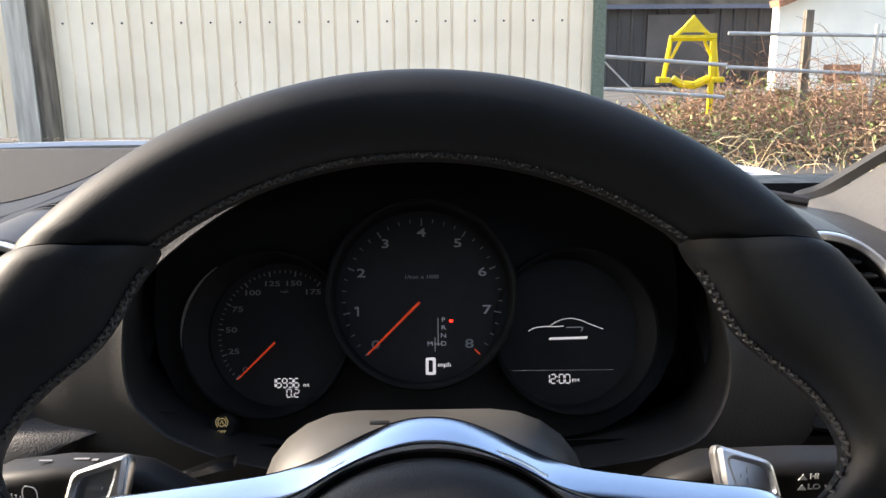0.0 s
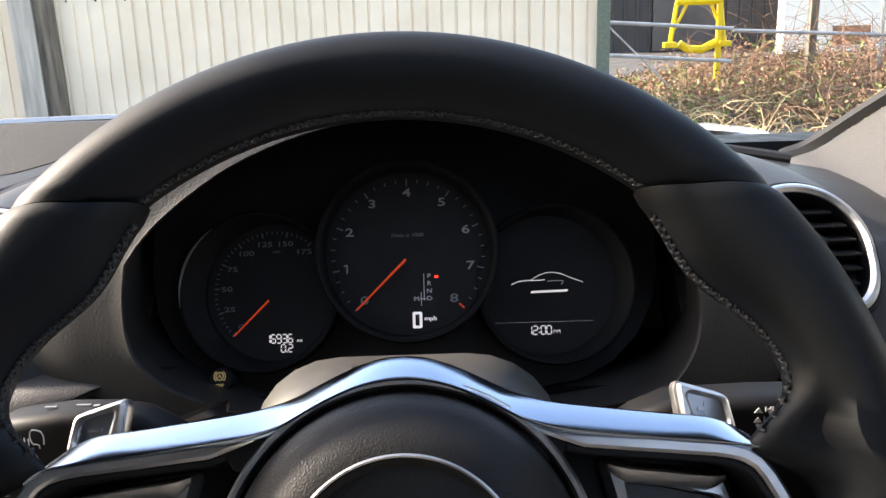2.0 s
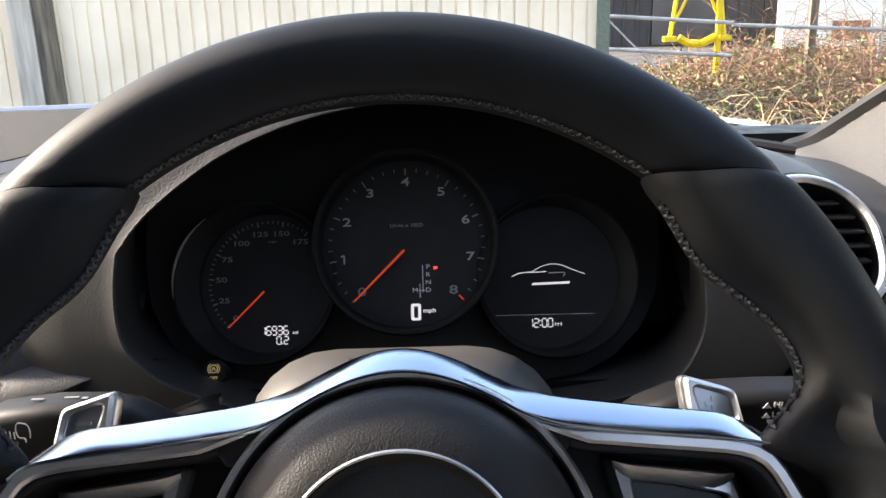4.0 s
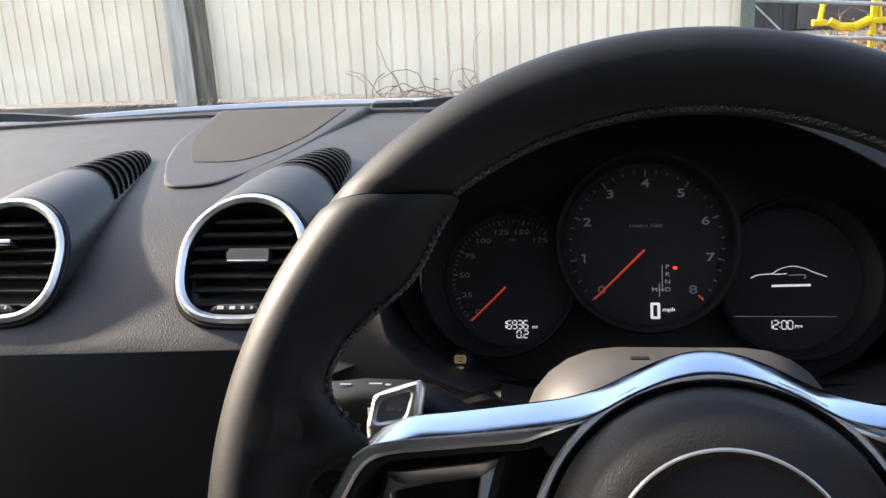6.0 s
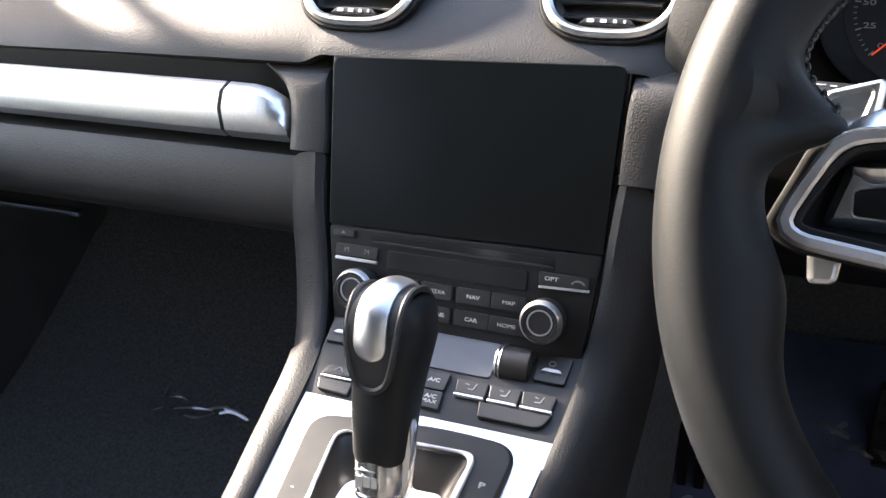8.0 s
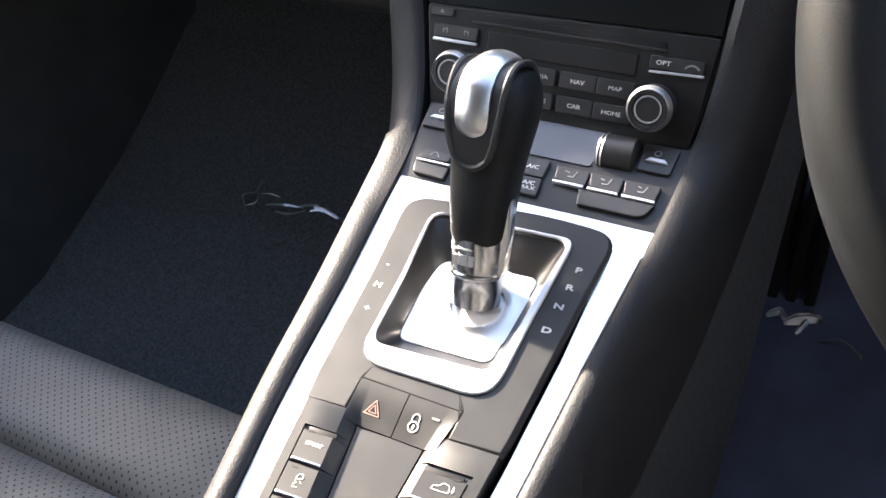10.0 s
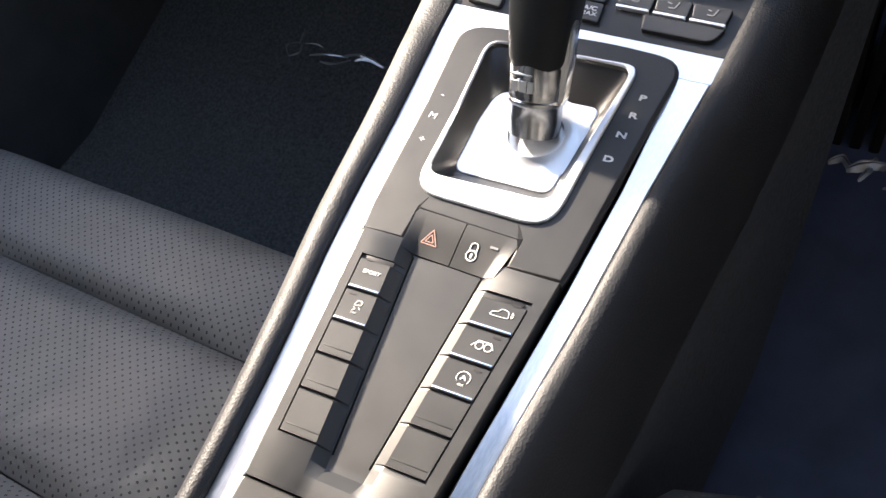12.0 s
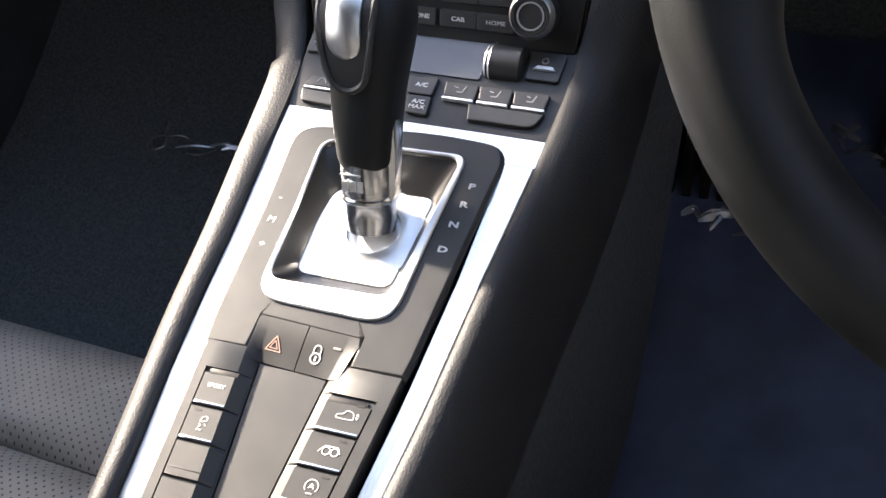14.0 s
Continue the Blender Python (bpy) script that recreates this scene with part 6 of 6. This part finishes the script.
rail([(-232, 403.5, 827), (-234, 392, 800), (-236, 380, 768), (-239, 366, 742), (-241, 345, 727)] + [tuple(spot(u + 0.4, v, -1.4 if v < 100 else 1.0, v < 0)) for v, u in RIGHT_EDGE], 1, "right_padding", (28, 27))
part("console_core", loft([[(a, y, 300), (a, y, z), (b, y, z), (b, y, 300)] for y, z, a, b in ((-150, 610, -362, -268), (10, 640, -366, -264), (165, 660, -380, -258), (300, 690, -392, -248), (380, 715, -395, -245), (470, 740, -395, -245))]), BLACK, console, at=ROOT)
bin_o = rounded([(-27.5, -215), (52, -215), (52.5, -128.6), (-29.4, -128.6)], [4, 4, 2, 2])
bin_i = rounded([(-20, -210), (42, -210), (44.5, -138), (-22, -134)], [4, 4, 12, 12])
rear_part("bin_rim", frame_ring(bin_o, bin_i, -8, 1.4, 0.8), SOFT, "satin black rim of the storage bin")
rear_part("storage_bin", loft(rings_at((bin_i, 0.8), (inset(bin_i, 0.8), -0.6), (inset(bin_i, 4), -26)) + [[(x, y, -26.5) for x, y in inset(bin_i, 12)]], caps=False), GLOSS, "black storage bin lining")

# ---- gear selector lever ----
base = Vector((-0.3161, 0.2442, 0.6915))
axis = Vector((-0.0018, 0.0130, 0.0330)).normalized()
yv = (Vector((0, 1, 0)) - axis * axis.y).normalized()
xv = yv.cross(axis)
LEVER = Matrix.Translation(base) @ Matrix((xv, yv, axis)).transposed().to_4x4() @ Matrix.Diagonal((1, 1, 1.08, 1))
lever = thing("gear_lever", LEVER, "black leather gear lever with polished silver cap and collar", "gear lever")
part("collar", lathe([(12.6, 4), (12.8, 11), (13.0, 18.5), (13.5, 19.2), (14.3, 19.6), (14.5, 21.0), (14.0, 21.8), (14.2, 22.6), (14.4, 36), (13.4, 42)], 44), COLLAR, lever, "polished chrome collar")
part("release_trigger", loft([[(11 + a * w, b * 6, z) for a, b in ((0, -1), (0.8, -0.7), (1, 0), (0.8, 0.7), (0, 1))] for z, w in ((19, 3.2), (24, 5.6), (40, 7), (58, 6))]), COLLAR, lever)
part("collar_mark", merge(*(prism(rrect(q, 26, q + w_, 31, 0.5), 13.9, 14.75, 0.2) for q, w_ in ((-8, 3.4), (-3.8, 3.6), (0.6, 3.0))), prism(rrect(-9, 33.4, 2.5, 34.2, 0.3), 13.6, 14.6, 0.2)), ALU, lever, matrix=Matrix.Rotation(radians(90), 4, "X"))


def knob_ring(z, w, d, oy, ox=0.0, n=28, p=2.5):
    out = []
    for i in range(n):
        t = 2 * math.pi * i / n
        c, s = math.cos(t), math.sin(t)
        out.append((ox + w * math.copysign(abs(c) ** (2 / p), c), oy + d * math.copysign(abs(s) ** (2 / p), s), z))
    return out


part("grip", loft([knob_ring(34, 12.3, 13, 0), knob_ring(40, 14.8, 15.2, 0.5), knob_ring(54, 16.2, 16.6, 1), knob_ring(64, 16.9, 17.4, 1.4, 0.3), knob_ring(72, 17.6, 18.2, 2, 0.7), knob_ring(80, 18.6, 19.0, 3, 1.2), knob_ring(88, 19.6, 20.0, 4, 1.7), knob_ring(95, 20.4, 21.2, 5, 2.0), knob_ring(101, 20.4, 22, 6, 1.8), knob_ring(108, 19, 22, 8, 1.0), knob_ring(113.5, 15.6, 18.5, 9, 0.4), knob_ring(116, 9, 12, 10)]), HIDE, lever, "black leather grip")


def cap_strip(w, lift, foot=60):
    """A rounded band over the lever's head, its lower end a half round at foot."""
    line_ = smooth_path([(0, -17.4, foot), (0, -18.0, foot + 6), (0, -18.2, max(95, foot + 12)), (0, -16.8, 106), (0, -10.5, 113.5), (0, -1, 117), (0, 10, 117.6), (0, 20, 114.5), (0, 26.5, 108)], 49)
    rings, run = [], 0.0
    for i, q in enumerate(line_):
        run += (q - line_[i - 1]).length if i else 0.0
        k = math.sqrt(max(0.02, 1 - max(0.0, 1 - run / w) ** 2))
        n = Vector((0, q.y - 4, (q.z - 88) * 0.9)).normalized() * lift
        rings.append([(w * k * c, q.y + n.y * k * (1 - 0.6 * c * c), q.z + n.z * k * (1 - 0.6 * c * c)) for c in (-1, -0.9, -0.7, -0.45, -0.2, 0, 0.2, 0.45, 0.7, 0.9, 1)] + [(w * k * c, q.y - n.y, q.z - n.z) for c in (1, 0, -1)])
    return loft(rings)


part("cap_surround", cap_strip(13.3, 0.8, 73), SOFT, lever)
part("cap", cap_strip(8.6, 4.6, 86), ALU, lever, "polished silver cap")
ulip = [(13.2, 25, 110), (14, 15, 116.2), (14.2, 3, 117.8), (14.2, -8, 115.4), (14, -14.5, 108.6), (13.6, -18, 99), (12.4, -18.6, 90), (10.6, -18.2, 82), (8, -17.6, 76.5), (3.5, -17.4, 73.5), (0, -17.4, 73)]
part("recess_lip", tube([(x, y, z) for x, y, z in smooth_path(ulip + [(-x, y, z) for x, y, z in ulip[-2::-1]], 70)], 1.7, 8), PODSKIN, lever, "raised satin lip round the cap")

# ---- seats ----
def seat(x, front, z, label, seams, width, bol, puff, thread):
    s = thing("seat", Matrix.Translation((x, front - 0.25, 0.30)), label, "seat", group="seats")
    h = (z - 0.30) * 1000
    w = width

    def turned(x0, x1, t):
        """A bolster's two sides at t along it, its outer front corner rounded off."""
        k = math.sqrt(max(0.0, 1 - (max(0.0, t - 0.87) / 0.13) ** 2))
        return (x0, lerp(x0, x1, 0.04 + 0.96 * k)) if x1 > 0 else (lerp(x1, x0, 0.04 + 0.96 * k), x1)

    def pad(y0, y1, x0, x1, z0, bulge, name, mat, front_roll=0, outline=None):
        rings = []
        n = 33 if outline else 13
        for i in range(n):
            t = i / (n - 1)
            y = lerp(y0, y1, t)
            row = []
            for j in range(15):
                q = j / 14
                e = (1 - abs(2 * t - 1) ** 3.6) * (1 - (2 * q - 1) ** 8)
                zz = z0 + bulge * (e ** 0.5 if e > 0 else 0) + 1.2 * noise.noise((x + q * 4, t * 4, z0 * 0.01))
                if front_roll:
                    zz -= front_roll * max(0.0, (t - 0.55) / 0.45) ** 2.2
                xa, xb = outline(x0, x1, t) if outline else (x0, x1)
                row.append((lerp(xa, xb, q), y, zz))
            rings.append(row + [(xb, y, 30), (xa, y, 30)])
        return part(name, loft(rings), mat, s)
    edges = [-330] + seams + [250]
    for a, b in zip(edges, edges[1:]):
        pad(a + 0.5, b - 0.5, -w, w, h - 16, 16, "cushion_panel", PERF, (14 if puff > 20 else 42) if b == 250 else 0)
    for sd in (-1, 1):
        pad(-330, 240, *((w + 1, w + bol) if sd > 0 else (-w - bol, -w - 1)), h - 4 if puff > 20 else h - 10, puff, "side_bolster", SEATSKIN, 14 if puff > 20 else 40, turned if puff > 20 else None)
    # rows of stitches along both bolsters
    for sd in (-1, 1):
        for off in ((0.30, 0.22) if thread is GREYTHREAD else (0.55,)):
            row = []
            for k in range(130):
                t = 0.30 + 0.0054 * k
                ends = []
                for tt in (t, t + 0.0036):
                    if puff > 20 and tt > 0.87:
                        turn_ = min(1.0, (tt - 0.87) / 0.132) * math.pi / 2
                        tt, wide_ = 0.87 + 0.13 * math.sin(turn_), math.cos(turn_)
                    else:
                        wide_ = 1.0
                    e = (1 - abs(2 * tt - 1) ** 3.6) * (1 - (2 * (1 - off) - 1) ** 8)
                    back_ = 0.0 if puff <= 20 else off * bol * 0.8 * (1 - wide_)
                    zz = (h - 4 if puff > 20 else h - 10) + puff * max(0.0, e) ** 0.5 - (14 if puff > 20 else 40) * max(0.0, (tt - 0.55) / 0.45) ** 2.2 + 1.0
                    ends.append((sd * (w + 1 + (bol - 1) * wide_ * (1 - off)), lerp(-330, 240, tt) - back_, zz))
                if t < 0.99:
                    row.append(tube(ends, 0.55, 5))
            part("stitching", merge(*row), thread, s, "grey stitching" if thread is GREYTHREAD else "dark stitching", kind="stuff")
    part("backrest", loft([[(-w - 50, y, zz), (-w, y + 28, zz), (w, y + 28, zz), (w + 50, y, zz), (w + 40, y - 90, zz), (-w - 40, y - 90, zz)] for y, zz in ((-330, h - 60), (-370, h + 120), (-440, h + 330), (-500, h + 480))]), SEATSKIN, s)
    part("base", box(-w - 30, -330, 0, w + 30, 170, h - 80, 12), BLACK, s)
    return s


seat(-0.640, 0.245, 0.556, "black perforated leather passenger seat beside the console", [-120, 17, 144], 196, 28, 16, THREAD)
seat(0.02, 0.180, 0.586, "black leather driver seat with grey stitching", [-80, 60], 186, 58, 24, GREYTHREAD)

# ---- footwells ----
def sheet(name, x0, x1, pts, mat, label, category, amp, freq, seed, n=44, lift=3.0):
    """A crumpled sheet that lies on the sloping floor; pts are (y, z) along it."""
    line_ = smooth_path([(0, a, b) for a, b in pts], n)
    rings = []
    for p in line_:
        row = []
        for i in range(n):
            x = lerp(x0, x1, i / (n - 1))
            q = noise.noise((x * freq, p.y * freq, seed)) + 0.5 * noise.noise((x * freq * 2.7, p.y * freq * 2.7, seed + 4))
            row.append((x, p.y, p.z + lift + amp * (0.6 + q)))
        rings.append(row)
    return tagged(part(name, loft(rings, closed=False), mat), label, category)


floor_line = [(230, 302), (420, 340), (600, 430), (740, 525)]
sheet("floor_mat", -222, 60, floor_line, BLUEFILM, "dark blue protective cover on the driver's floor", "floor mat", 3.0, 0.016, 2, lift=9)
sheet("floor_mat", -990, -440, floor_line, CARPET, "dark carpet mat on the passenger floor", "floor mat", 1.5, 0.02, 5)

def film_heap(x, y, z, label, folds):
    """Clear film lying in creased ribbons; a fold is start, middle and end in mm from the heap's foot, and its width."""
    ob = thing("plastic_film", Matrix.Translation((x, y, z)), label, "plastic film", group="plastic films")
    for k, (a, b, c, w) in enumerate(folds):
        pts = smooth_path([a, b, c], 16)
        rings = []
        for n, p in enumerate(pts):
            f = n / 15
            ww = w * (0.25 + 0.75 * math.sin(math.pi * (0.08 + 0.84 * f))) * (1 + 0.35 * noise.noise((k * 3.1, f * 5, 1)))
            tilt = 1.1 * noise.noise((k * 1.7, f * 2.2, 7)) + 0.5
            run = (pts[min(15, n + 1)] - pts[max(0, n - 1)]).normalized()
            dx, dy, dz = -run.y * math.cos(tilt), run.x * math.cos(tilt), math.sin(tilt)
            rings.append([(p.x + ww * q * dx, p.y + ww * q * dy, p.z + ww * (q * dz + h)) for q, h in ((-0.5, 0.05), (-0.2, 0.16), (0.05, 0.28), (0.3, 0.1), (0.5, 0.14))])
        part("fold", loft(rings, closed=False), FILM, ob)
    return ob


film_heap(-0.735, 0.565, 0.424, "crumpled clear plastic film on the passenger carpet", [((-36, -16, 0), (-46, -4, 4), (-36, 6, 4), 2.4), ((-36, -16, 0), (-24, -10, 4), (-32, 6, 4), 2.2), ((-36, 6, 2), (-40, 22, 5), (-46, 40, 6), 2.4), ((-30, 8, 2), (-16, 10, 4), (-6, 10, 2), 1.8), ((-14, -6, 0), (10, -2, 4), (34, 2, 3), 3.2), ((4, -12, 0), (24, -14, 3), (40, -2, 4), 3.0), ((26, 3, 2), (46, 7, 6), (60, 3, 4), 5), ((44, 0, 3), (58, 5, 5), (80, 1, 2), 5.5), ((-38, 84, 22), (-26, 86, 24), (-16, 80, 24), 3.2), ((-52, 84, 22), (-50, 86, 24), (-48, 84, 23), 2.0)])
film_heap(-0.175, 0.580, 0.434, "crumpled clear plastic film on the driver's mat", [((-26, 0, 0), (-16, 4, 4), (-7, -4, 2), 8), ((-10, -6, 2), (6, 2, 6), (20, 7, 4), 10), ((2, -14, 0), (8, 0, 5), (10, 14, 6), 6), ((22, -12, -3), (40, -12, 2), (58, -20, -3), 6)])
film_heap(-0.055, 0.665, 0.478, "crumpled clear plastic film under the pedals", [((-48, 84, 4), (-22, 58, 10), (4, 24, 6), 3.4), ((-46, 82, 4), (-28, 86, 12), (-8, 84, 10), 2.6), ((-26, -4, 0), (-14, 8, 10), (6, 24, 8), 8), ((-28, 2, 0), (-24, -10, 6), (-20, -18, 2), 4), ((-20, -18, 0), (-8, -22, 8), (4, -10, 6), 7), ((6, 4, 2), (14, -12, 9), (22, -26, 4), 8), ((12, 46, 4), (24, 22, 10), (34, 2, 4), 6), ((-44, 18, 2), (-30, 4, 9), (-8, -6, 6), 9), ((-2, 20, 6), (10, 4, 12), (16, -20, 6), 10), ((-6, -14, 2), (4, -24, 6), (12, -22, 2), 3.6), ((-26, -62, -8), (-22, -60, -5), (-18, -62, -7), 3)])
film_heap(-0.135, 0.740, 0.520, "strip of clear plastic film against the firewall", [((-12, 40, 20), (2, 20, 14), (10, 2, 6), 5)])
pedal = thing("accelerator_pedal", Matrix.Translation((-0.02, 0.66, 0.49)), "ribbed black accelerator pedal", "pedal")
part("plate", box(-28, -10, -60, 28, 4, 60, 4), RUBBER, pedal)
for k in range(5):
    part("rib", box(-24, -15, -46 + 22 * k, 24, -9, -40 + 22 * k, 1.5), RUBBER, pedal)
# ribbed lining beside the console
rest = thing("tunnel_lining", Matrix.Translation((-0.20, 0.62, 0.46)), "ribbed black footwell lining", "lining")
for k in range(4):
    part("rib", box(-22 + 16 * k, -20, -60, -12 + 16 * k, 40, 180, 3), BLACK, rest)
